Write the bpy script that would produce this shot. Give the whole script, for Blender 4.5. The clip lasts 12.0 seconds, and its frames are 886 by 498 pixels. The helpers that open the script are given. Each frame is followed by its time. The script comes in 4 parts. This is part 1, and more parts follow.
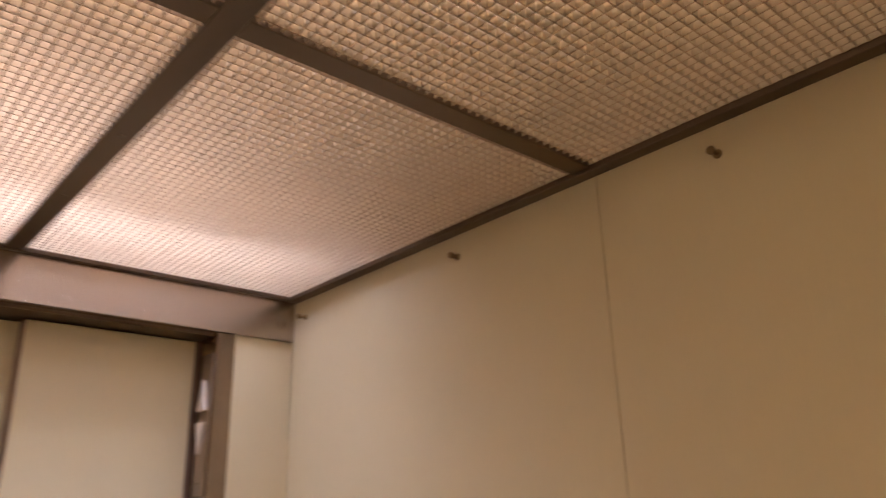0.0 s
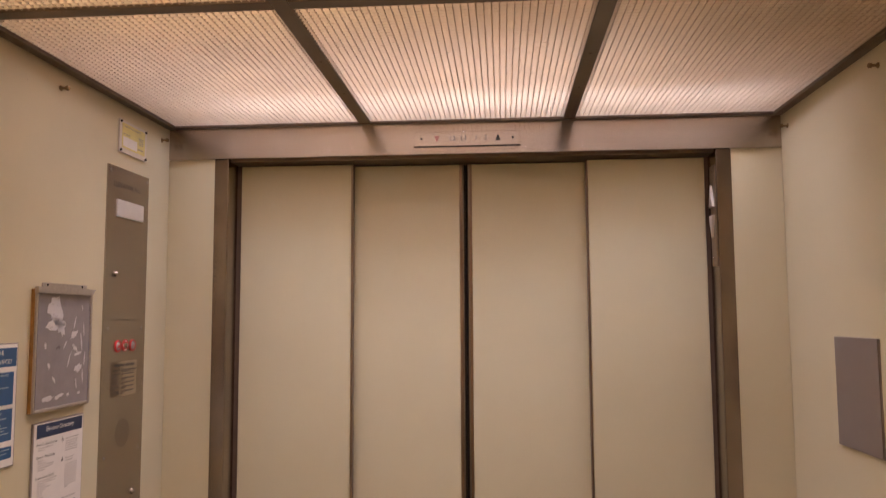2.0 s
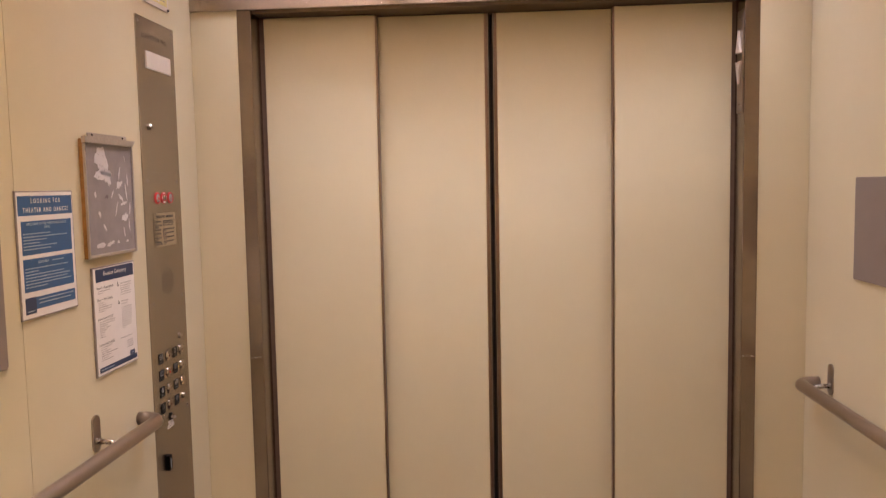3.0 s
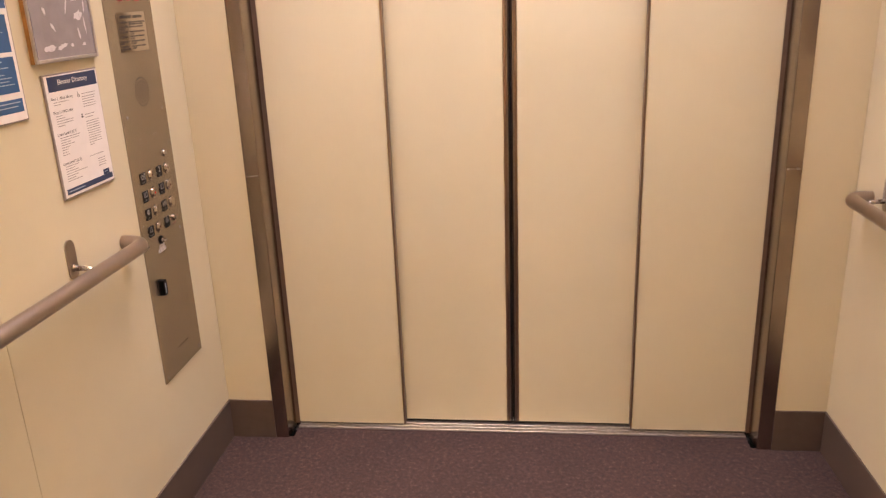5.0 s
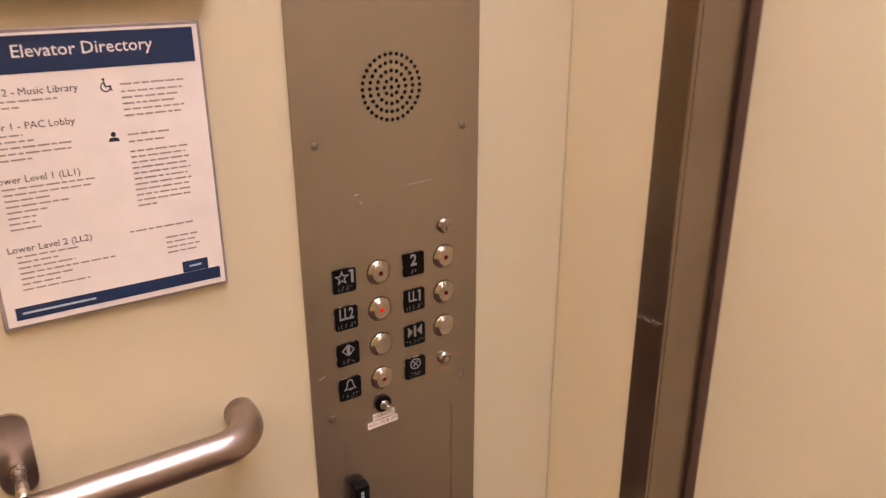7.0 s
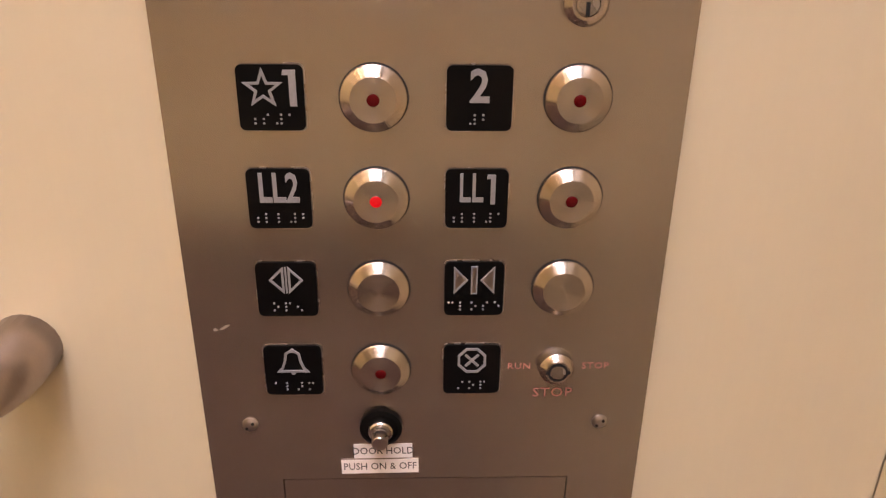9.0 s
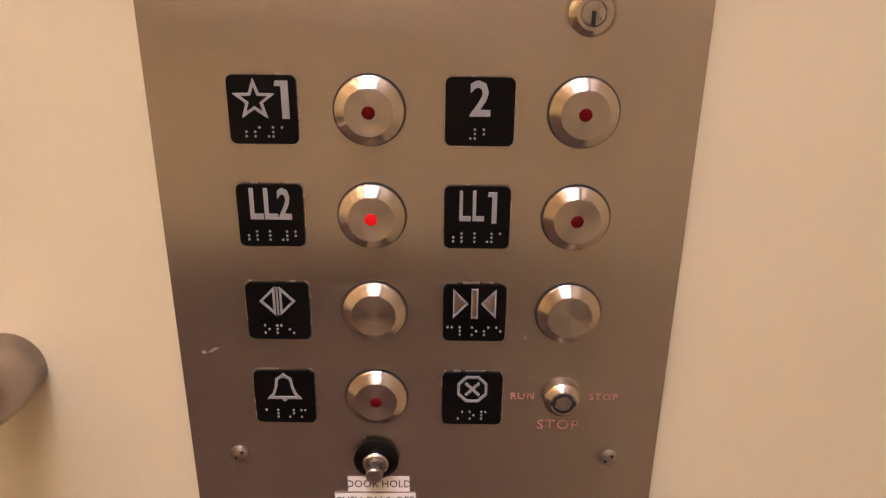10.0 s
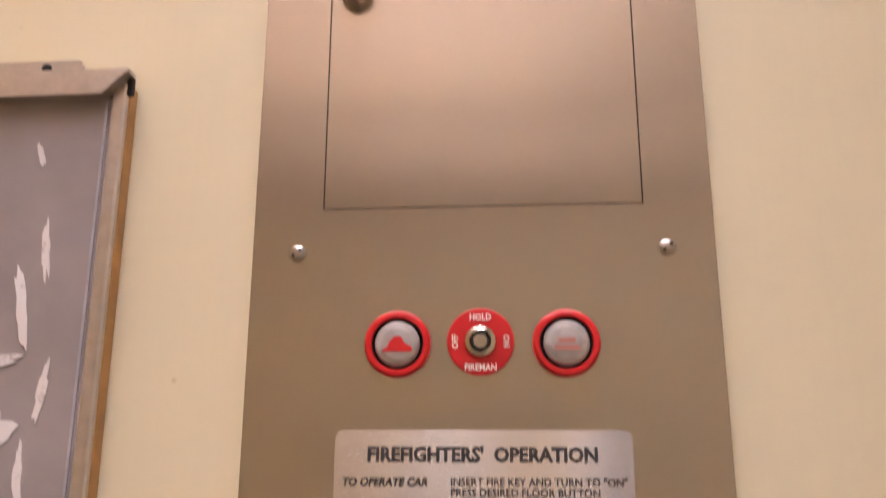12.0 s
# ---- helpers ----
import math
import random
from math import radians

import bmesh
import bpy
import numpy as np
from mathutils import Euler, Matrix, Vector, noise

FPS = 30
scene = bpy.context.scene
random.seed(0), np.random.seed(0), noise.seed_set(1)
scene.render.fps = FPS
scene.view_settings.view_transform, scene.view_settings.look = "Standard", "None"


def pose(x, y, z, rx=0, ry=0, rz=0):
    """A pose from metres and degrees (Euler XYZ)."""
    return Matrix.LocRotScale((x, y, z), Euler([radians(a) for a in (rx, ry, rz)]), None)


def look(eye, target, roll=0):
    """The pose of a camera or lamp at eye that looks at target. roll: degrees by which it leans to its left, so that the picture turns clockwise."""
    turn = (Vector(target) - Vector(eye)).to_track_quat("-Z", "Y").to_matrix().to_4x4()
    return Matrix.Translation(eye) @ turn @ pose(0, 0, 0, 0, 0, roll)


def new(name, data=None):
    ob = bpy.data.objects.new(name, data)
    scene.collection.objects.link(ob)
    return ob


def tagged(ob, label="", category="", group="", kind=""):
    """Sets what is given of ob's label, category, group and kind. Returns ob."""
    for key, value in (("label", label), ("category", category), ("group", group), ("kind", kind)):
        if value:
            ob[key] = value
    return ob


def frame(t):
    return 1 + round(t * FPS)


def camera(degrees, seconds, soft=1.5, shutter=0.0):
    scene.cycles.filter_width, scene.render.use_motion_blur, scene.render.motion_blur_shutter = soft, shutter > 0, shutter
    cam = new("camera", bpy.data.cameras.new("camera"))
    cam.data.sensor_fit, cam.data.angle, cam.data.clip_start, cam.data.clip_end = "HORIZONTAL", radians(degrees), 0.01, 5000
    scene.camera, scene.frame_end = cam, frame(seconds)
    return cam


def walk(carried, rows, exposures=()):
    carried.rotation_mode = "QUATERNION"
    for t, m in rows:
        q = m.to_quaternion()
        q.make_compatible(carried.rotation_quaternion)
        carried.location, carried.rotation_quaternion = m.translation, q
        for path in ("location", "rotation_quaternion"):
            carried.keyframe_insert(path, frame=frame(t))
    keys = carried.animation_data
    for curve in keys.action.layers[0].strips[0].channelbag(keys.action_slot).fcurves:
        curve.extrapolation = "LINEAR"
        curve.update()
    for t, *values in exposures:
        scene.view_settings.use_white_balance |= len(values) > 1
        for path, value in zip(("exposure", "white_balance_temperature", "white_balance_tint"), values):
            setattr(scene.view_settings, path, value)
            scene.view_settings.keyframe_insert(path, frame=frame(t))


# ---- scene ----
cam = camera(60.2, 12.0, soft=1.25, shutter=0.2)
PATH = [
    (0, (1.039, -1.72, 1.679), (2.284, -0.311, 2.36), -1.5),
    (0.5, (0.975, -1.995, 1.649), (1.525, -0.17, 2.255), -2.3),
    (1, (0.944, -2.234, 1.668), (1.069, -0.316, 2.221), -0.4),
    (1.5, (1.079, -2.397, 1.644), (0.99, -0.438, 2.037), 0.1),
    (2, (1.13, -2.497, 1.6), (0.976, -0.51, 1.775), -0.3),
    (2.5, (1.072, -2.544, 1.567), (0.909, -0.551, 1.556), -0.6),
    (3, (1.027, -2.56, 1.538), (0.881, -0.572, 1.373), -1.1),
    (3.5, (1.01, -2.569, 1.522), (0.9, -0.603, 1.174), -1.3),
    (3.7, (1.014, -2.571, 1.501), (0.914, -0.615, 1.096), -1.4),
    (5.3, (1.094, -2.161, 1.476), (0.769, -0.291, 0.847), -2.8),
    (5.5, (1.112, -2.022, 1.476), (0.678, -0.167, 0.865), -3.2),
    (6, (1.053, -1.556, 1.441), (0.224, 0.154, 0.815), -2.5),
    (6.5, (0.948, -1.107, 1.436), (-0.313, 0.295, 0.769), -0.8),
    (6.7, (0.897, -0.935, 1.433), (-0.501, 0.32, 0.747), -0.5),
    (8.3, (0.363, -0.309, 1.167), (-1.44, -0.133, 0.318), 0.5),
    (8.5, (0.358, -0.288, 1.144), (-1.447, -0.152, 0.293), 0.7),
    (9, (0.367, -0.284, 1.117), (-1.456, -0.227, 0.297), 0.6),
    (9.5, (0.365, -0.281, 1.102), (-1.478, -0.26, 0.324), 0.7),
    (10, (0.352, -0.272, 1.104), (-1.505, -0.273, 0.363), 0.6),
    (10.5, (0.346, -0.275, 1.184), (-1.586, -0.287, 0.667), 0.3),
    (10.7, (0.347, -0.278, 1.23), (-1.616, -0.295, 0.847), -0.0),
    (11, (0.346, -0.276, 1.297), (-1.642, -0.332, 1.088), -0.5),
    (11.3, (0.36, -0.268, 1.362), (-1.636, -0.399, 1.356), -0.5),
    (11.5, (0.373, -0.276, 1.4), (-1.62, -0.396, 1.504), -0.6),
    (12, (0.411, -0.268, 1.472), (-1.528, -0.426, 1.935), 0.1),
]
EXPOSURES = [(0, -0.98, 6550, 10), (0.5, -1.08, 6550, 9), (1, -1.25, 6550, 10), (1.5, -1.28, 6650, 10), (2.5, -0.95, 6850, 10), (3.5, -0.52, 7050, 11), (5.3, -0.16, 7200, 12),
             (6.5, -0.30, 7200, 13), (8.5, -0.07, 7050, 13), (10.5, -0.07, 7000, 13), (11.5, -0.18, 6750, 9), (12, -0.30, 6600, 7)]
walk(cam, [(t, look(eye, target, roll)) for t, eye, target, roll in PATH], EXPOSURES)

# ---------------------------------------------------------------- world
world = bpy.data.worlds.new("world")
world.use_nodes = True
world.node_tree.nodes["Background"].inputs[0].default_value = (0.02, 0.018, 0.016, 1)
world.node_tree.nodes["Background"].inputs[1].default_value = 0.2
scene.world = world

# fluorescent troffers plus an added fill in the light box above louvres, shining down
def box_lamp(x0, x1, y, z, wide, watts, spread, color):
    lamp = bpy.data.lights.new("light_box_lamp", "AREA")
    lamp.shape, lamp.size, lamp.size_y, lamp.energy, lamp.spread = "RECTANGLE", x1 - x0, wide, watts, radians(spread)
    lamp.color = color
    ob = new("light_box_lamp", lamp)
    ob.matrix_world = Matrix.Translation(((x0 + x1) / 2, y, z))


WARM, AMBER, LILAC, ROSE = (1.0, 0.835, 0.65), (1.0, 0.79, 0.53), (0.80, 0.80, 1.0), (0.95, 0.87, 1.0)
box_lamp(0.08, 1.96, -0.10, 2.45, 0.08, 42.0, 160, LILAC)
box_lamp(0.25, 1.92, -0.36, 2.47, 0.12, 43.0, 160, LILAC)
box_lamp(0.06, 1.50, -0.66, 2.56, 0.60, 44.0, 150, ROSE)
box_lamp(0.06, 0.92, -1.49, 2.58, 0.85, 40.0, 150, AMBER)
# wide fill lamp added for light scattered in the box, not a troffer
box_lamp(0.90, 1.97, -1.55, 2.59, 1.50, 16.0, 180, AMBER)
box_lamp(0.06, 0.95, -2.46, 2.58, 0.85, 165.0, 150, WARM)

# cab size: x along the doors, y towards the doors, z up; origin at the front corner of the control-panel wall
W, BACK, CEIL = 2.03, -2.98, 2.247


# ---------------------------------------------------------------- materials
def material(name):
    m = bpy.data.materials.new(name)
    m.use_nodes = True
    nt = m.node_tree
    return m, nt, nt.nodes["Principled BSDF"]


def mapped(nt, scale, coords="Object"):
    tc = nt.nodes.new("ShaderNodeTexCoord")
    mp = nt.nodes.new("ShaderNodeMapping")
    mp.inputs["Scale"].default_value = scale
    nt.links.new(tc.outputs[coords], mp.inputs[0])
    return mp.outputs[0]


def noise_tex(nt, vec, scale, detail=3.0, rough=0.6):
    n = nt.nodes.new("ShaderNodeTexNoise")
    n.inputs["Scale"].default_value, n.inputs["Detail"].default_value = scale, detail
    n.inputs["Roughness"].default_value = rough
    nt.links.new(vec, n.inputs["Vector"])
    return n.outputs["Fac"]


def ramp(nt, fac, stops):
    r = nt.nodes.new("ShaderNodeValToRGB")
    el = r.color_ramp.elements
    while len(el) < len(stops):
        el.new(0.5)
    for e, (p, c) in zip(el, stops):
        e.position, e.color = p, (*c, 1)
    nt.links.new(fac, r.inputs[0])
    return r.outputs[0]


def to_range(nt, fac, a, b):
    r = nt.nodes.new("ShaderNodeMapRange")
    r.inputs["To Min"].default_value, r.inputs["To Max"].default_value = a, b
    nt.links.new(fac, r.inputs[0])
    return r.outputs[0]


def bump(nt, bsdf, height, strength, distance):
    b = nt.nodes.new("ShaderNodeBump")
    b.inputs["Strength"].default_value, b.inputs["Distance"].default_value = strength, distance
    nt.links.new(height, b.inputs["Height"])
    nt.links.new(b.outputs[0], bsdf.inputs["Normal"])


def mix_rgb(nt, fac, a, b, mode="MULTIPLY"):
    m = nt.nodes.new("ShaderNodeMix")
    m.data_type, m.blend_type = "RGBA", mode
    m.inputs[0].default_value = fac
    nt.links.new(a, m.inputs[6])
    nt.links.new(b, m.inputs[7])
    return m.outputs[2]


def plain(name, color, rough=0.5, metal=0.0, spread=0.12, scale=60.0, emit=None):
    """Paint, plastic or ink with a slight mottling."""
    m, nt, b = material(name)
    n = noise_tex(nt, mapped(nt, (1, 1, 1)), scale)
    lo = [c * (1 - spread) for c in color]
    hi = [min(1, c * (1 + spread)) for c in color]
    nt.links.new(ramp(nt, n, [(0.3, lo), (0.7, hi)]), b.inputs["Base Color"])
    nt.links.new(to_range(nt, n, max(0.02, rough - 0.06), rough + 0.06), b.inputs["Roughness"])
    b.inputs["Metallic"].default_value = metal
    if emit:
        b.inputs["Emission Color"].default_value = (*emit[0], 1)
        b.inputs["Emission Strength"].default_value = emit[1]
    return m


def brushed(name, color, rough, grain, strength=0.12, smudge=0.10, aniso=0.0, turn=0.0, turned=False, haze=0.0):
    """Brushed steel. grain: noise scale per axis, small along the brushing."""
    m, nt, b = material(name)
    v = mapped(nt, grain)
    n = noise_tex(nt, v, 1.0, 4.0, 0.7)
    big = noise_tex(nt, mapped(nt, (1, 1, 1)), 5.0, 4.0, 0.6)
    c1 = ramp(nt, n, [(0.25, [c * 0.96 for c in color]), (0.75, [min(1, c * 1.03) for c in color])])
    c2 = ramp(nt, big, [(0.3, (1 - smudge,) * 3), (0.7, (1, 1, 1))])
    nt.links.new(mix_rgb(nt, 1.0, c1, c2), b.inputs["Base Color"])
    nt.links.new(to_range(nt, big, rough - 0.02, rough + 0.04), b.inputs["Roughness"])
    b.inputs["Metallic"].default_value = 1.0
    if aniso:
        tg = nt.nodes.new("ShaderNodeTangent")
        tg.direction_type = "RADIAL" if turned else "UV_MAP"
        tg.axis = "Z"
        nt.links.new(tg.outputs[0], b.inputs["Tangent"])
        b.inputs["Anisotropic"].default_value, b.inputs["Anisotropic Rotation"].default_value = aniso, turn
    bump(nt, b, n, strength, 0.0006)
    if haze:   # fine cross scratches that scatter part of the reflection widely
        g = nt.nodes.new("ShaderNodeBsdfAnisotropic")
        g.inputs["Color"].default_value, g.inputs["Roughness"].default_value = (*color, 1), 0.62
        mx = nt.nodes.new("ShaderNodeMixShader")
        mx.inputs[0].default_value = haze
        nt.links.new(b.outputs[0], mx.inputs[1])
        nt.links.new(g.outputs[0], mx.inputs[2])
        nt.links.new(mx.outputs[0], nt.nodes["Material Output"].inputs[0])
    return m


def laminate(name, color, rough):
    """Cream laminate with a fine upright grain and faint cloudy staining."""
    m, nt, b = material(name)
    grain = noise_tex(nt, mapped(nt, (220, 220, 14)), 1.0, 3.0)
    cloud = noise_tex(nt, mapped(nt, (1, 1, 1)), 1.7, 4.0)
    c1 = ramp(nt, grain, [(0.3, [c * 0.992 for c in color]), (0.7, [min(1, c * 1.005) for c in color])])
    c2 = ramp(nt, cloud, [(0.3, (0.93, 0.92, 0.90)), (0.75, (1, 1, 1))])
    c3 = mix_rgb(nt, 1.0, c1, c2)
    spots = nt.nodes.new("ShaderNodeTexVoronoi")
    spots.inputs["Scale"].default_value = 9.0
    nt.links.new(mapped(nt, (1, 1, 1)), spots.inputs["Vector"])
    dots = ramp(nt, spots.outputs["Distance"], [(0.008, (0.6, 0.5, 0.4)), (0.02, (1, 1, 1))])
    nt.links.new(mix_rgb(nt, 0.5, c3, dots), b.inputs["Base Color"])
    nt.links.new(to_range(nt, cloud, rough - 0.05, rough + 0.07), b.inputs["Roughness"])
    bump(nt, b, grain, 0.02, 0.0004)
    return m


def carpet_material():
    m, nt, b = material("carpet")
    v = mapped(nt, (1, 1, 1))
    n1 = noise_tex(nt, v, 420.0, 2.0)
    n2 = noise_tex(nt, v, 75.0, 3.0, 0.75)
    n3 = noise_tex(nt, v, 4.0, 3.0)
    c1 = ramp(nt, n2, [(0.30, (0.022, 0.017, 0.021)), (0.44, (0.058, 0.028, 0.025)), (0.58, (0.078, 0.038, 0.032)), (0.70, (0.15, 0.098, 0.090))])
    c2 = ramp(nt, n1, [(0.3, (0.55, 0.5, 0.5)), (0.7, (1, 1, 1))])
    c3 = ramp(nt, n3, [(0.3, (0.8, 0.8, 0.8)), (0.7, (1, 1, 1))])
    nt.links.new(mix_rgb(nt, 1.0, mix_rgb(nt, 1.0, c1, c2), c3), b.inputs["Base Color"])
    b.inputs["Roughness"].default_value = 0.95
    bump(nt, b, n1, 0.8, 0.004)
    return m


def torn_material(white, under):
    """Paper torn off in layers: ragged white fibre with the sheet below showing through."""
    m, nt, b = material("torn_paper")
    n = noise_tex(nt, mapped(nt, (1, 1, 1)), 75.0, 6.0, 0.7)
    half = [(p + q) / 2 for p, q in zip(white, under)]
    nt.links.new(ramp(nt, n, [(0.28, under), (0.36, half), (0.43, white)]), b.inputs["Base Color"])
    b.inputs["Roughness"].default_value = 0.6
    bump(nt, b, n, 0.3, 0.0006)
    return m


def plastic_material(name, color, share):
    """Aged louvre plastic: lets some light through diffusely, with a glossy skin."""
    m, nt, b = material(name)
    out = nt.nodes["Material Output"]
    n = noise_tex(nt, mapped(nt, (1, 1, 1)), 6.0, 3.0)
    col = ramp(nt, n, [(0.3, [c * 0.93 for c in color]), (0.7, color)])
    nt.links.new(col, b.inputs["Base Color"])
    b.inputs["Roughness"].default_value = 0.45
    tr = nt.nodes.new("ShaderNodeBsdfTranslucent")
    nt.links.new(col, tr.inputs[0])
    m1 = nt.nodes.new("ShaderNodeMixShader")
    m1.inputs[0].default_value = share
    nt.links.new(b.outputs[0], m1.inputs[1])
    nt.links.new(tr.outputs[0], m1.inputs[2])
    nt.links.new(m1.outputs[0], out.inputs[0])
    return m


CREAM = laminate("cream_laminate", (0.675, 0.600, 0.437), 0.42)
DOOR_CREAM = laminate("door_enamel", (0.675, 0.607, 0.440), 0.38)
STEEL_UP = brushed("steel_upright_grain", (0.37, 0.305, 0.26), 0.33, (900, 900, 6))
JAMB_FACE = brushed("jamb_steel", (0.39, 0.325, 0.275), 0.20, (900, 900, 6), 0.03, 0.25)
JAMB_RETURN = brushed("jamb_return_steel", (0.39, 0.325, 0.275), 0.20, (900, 900, 6), 0.03, 0.25)
EDGE_BRONZE = brushed("edge_bronze", (0.33, 0.235, 0.185), 0.35, (900, 900, 6), 0.03)
STEEL_SIDE = brushed("steel_side_grain", (0.54, 0.475, 0.43), 0.21, (6, 900, 900), 0.04, 0.10, 0.88, 0.25)
STEEL_PANEL = brushed("panel_steel", (0.50, 0.442, 0.384), 0.23, (700, 7, 700), 0.005, 0.12, 1.0, 0.0, haze=0.16)
STEEL_PLATE = brushed("plate_steel", (0.62, 0.57, 0.54), 0.25, (7, 900, 700), 0.012, 0.06, 1.0, 0.25)
STEEL_TURNED = brushed("turned_steel", (0.52, 0.46, 0.41), 0.24, (300, 300, 300), 0.015, 0.05, 0.8, 0.25, True)
BRACKET_STEEL = brushed("bracket_steel", (0.40, 0.34, 0.30), 0.33, (300, 300, 300), 0.03)
SCUFF = plain("scuffed_steel", (0.50, 0.44, 0.40), 0.5, 0.8)
SCREW_STEEL = plain("screw_steel", (0.33, 0.295, 0.27), 0.36, 1.0, 0.08)
CHROME = plain("chrome", (0.45, 0.405, 0.375), 0.27, 1.0, 0.05)
RAIL_STEEL = brushed("rail_steel", (0.44, 0.365, 0.335), 0.29, (900, 7, 900), 0.02)
BRONZE = brushed("bronze_trim", (0.20, 0.155, 0.12), 0.40, (300, 300, 300), 0.06)
ALU = plain("sill_aluminium", (0.50, 0.46, 0.44), 0.35, 1.0, 0.15)
RUBBER = plain("black_rubber", (0.022, 0.015, 0.012), 0.6)
BLACK = plain("black_plastic", (0.003, 0.0028, 0.0028), 0.34, 0.0, 0.1)
BLACK.node_tree.nodes["Principled BSDF"].inputs["Specular IOR Level"].default_value = 0.12
# near black, mostly for holes, slots and gaps in place of their shade
DARK = plain("dark_void", (0.006, 0.005, 0.005), 0.8)
SYMBOL = plain("symbol_grey", (0.265, 0.265, 0.275), 0.45, 0.0, 0.1, 900)
RED = plain("red_enamel", (0.50, 0.008, 0.014), 0.38, 0.0, 0.08)
RED_INK = plain("red_ink", (0.42, 0.17, 0.145), 0.5)
RED_LENS = plain("red_lens", (0.085, 0.002, 0.003), 0.18)
RED_LENS.node_tree.nodes["Principled BSDF"].inputs["Specular IOR Level"].default_value = 0.15
RED_LIT = plain("red_lens_lit", (0.15, 0.003, 0.004), 0.2, emit=((1.0, 0.004, 0.012), 0.6))
LENS = plain("clear_lens", (0.33, 0.30, 0.295), 0.30, 0.0, 0.15, 140)
LENS.node_tree.nodes["Principled BSDF"].inputs["Coat Weight"].default_value = 1.0
LENS.node_tree.nodes["Principled BSDF"].inputs["Coat Roughness"].default_value = 0.05
WHITE_INK = plain("white_ink", (0.80, 0.76, 0.74), 0.5)
PAPER = plain("white_paper", (0.82, 0.77, 0.76), 0.40, 0.0, 0.03, 30)
YELLOW_PAPER = plain("yellow_paper", (0.72, 0.62, 0.26), 0.45, 0.0, 0.10, 30)
BLUE = plain("blue_print", (0.022, 0.095, 0.25), 0.38, 0.0, 0.06)
NAVY = plain("navy_print", (0.012, 0.030, 0.095), 0.38, 0.0, 0.06)
INK = plain("dark_ink", (0.030, 0.026, 0.028), 0.5)
GREY_INK = plain("grey_ink", (0.32, 0.28, 0.28), 0.5)
PALE_INK = plain("pale_ink", (0.40, 0.48, 0.58), 0.5)
GREY_EDGE = plain("grey_edge", (0.28, 0.24, 0.24), 0.4)
PLAQUE = plain("taupe_plaque", (0.23, 0.185, 0.175), 0.42, 0.0, 0.05, 14)
COVER = plain("mauve_grey_sheet", (0.27, 0.235, 0.245), 0.30, 0.0, 0.10, 22)
SEAM = plain("sleeve_seam", (0.33, 0.31, 0.36), 0.45)
SCRAP = torn_material((0.66, 0.62, 0.64), (0.29, 0.255, 0.265))
OAK = plain("stained_wood", (0.34, 0.17, 0.055), 0.45, 0.0, 0.25, 45)
FRAME_METAL = plain("dull_aluminium", (0.50, 0.45, 0.43), 0.42, 0.85, 0.10, 120)
SLOT_SHADE = plain("brown_slot_shade", (0.130, 0.080, 0.058), 0.5, 0.0, 0.15, 30)
VINYL = plain("vinyl_base", (0.100, 0.070, 0.057), 0.45, 0.0, 0.10, 20)
IVORY = plain("ivory_plastic", (0.68, 0.62, 0.57), 0.35, 0.0, 0.04)
BRASS = plain("brass", (0.31, 0.22, 0.125), 0.36, 1.0, 0.15, 200)
PLENUM = plain("plenum_paint", (0.86, 0.81, 0.74), 0.8)
CARPET = carpet_material()
LOUVRE = plastic_material("louvre_plastic", (0.66, 0.56, 0.45), 0.50)
# opaque and darker than the blades: shade on their lower edges, put into colour
LOUVRE_EDGE_SHADE = plain("louvre_edge_shade", (0.46, 0.33, 0.22), 0.4, 0.0, 0.10, 40)


# ---------------------------------------------------------------- mesh helpers
def box(bm, x0, x1, y0, y1, z0, z1, bevel=0.0, segs=1, mat=0):
    v = [bm.verts.new((x, y, z)) for x in (x0, x1) for y in (y0, y1) for z in (z0, z1)]
    idx = ((0, 1, 3, 2), (4, 6, 7, 5), (0, 4, 5, 1), (2, 3, 7, 6), (0, 2, 6, 4), (1, 5, 7, 3))
    faces = [bm.faces.new([v[i] for i in f]) for f in idx]
    for f in faces:
        f.material_index = mat
    if bevel:
        edges = {e for f in faces for e in f.edges}
        bmesh.ops.bevel(bm, geom=list(edges), offset=bevel, segments=segs, profile=0.5, affect="EDGES")


def lathe(bm, cx, cy, profile, n=32, cap0=False, cap1=True, a0=0.0):
    """Turn profile [(radius, z)] round the local z axis at (cx, cy)."""
    rings = []
    for r, z in profile:
        rings.append([bm.verts.new((cx + r * math.cos(a0 + 2 * math.pi * k / n), cy + r * math.sin(a0 + 2 * math.pi * k / n), z)) for k in range(n)])
    for a, b in zip(rings, rings[1:]):
        for k in range(n):
            f = bm.faces.new((a[k], a[(k + 1) % n], b[(k + 1) % n], b[k]))
            f.smooth = True
    for ring in rings:
        for k in range(n):
            e = bm.edges.get((ring[k], ring[(k + 1) % n]))
            if e:
                e.smooth = False
    if cap0:
        bm.faces.new(rings[0][::-1])
    if cap1:
        bm.faces.new(rings[-1])


def prism(bm, pts, z0, z1):
    lo = [bm.verts.new((x, y, z0)) for x, y in pts]
    hi = [bm.verts.new((x, y, z1)) for x, y in pts]
    n = len(pts)
    bm.faces.new(lo[::-1])
    bm.faces.new(hi)
    for k in range(n):
        bm.faces.new((lo[k], lo[(k + 1) % n], hi[(k + 1) % n], hi[k]))


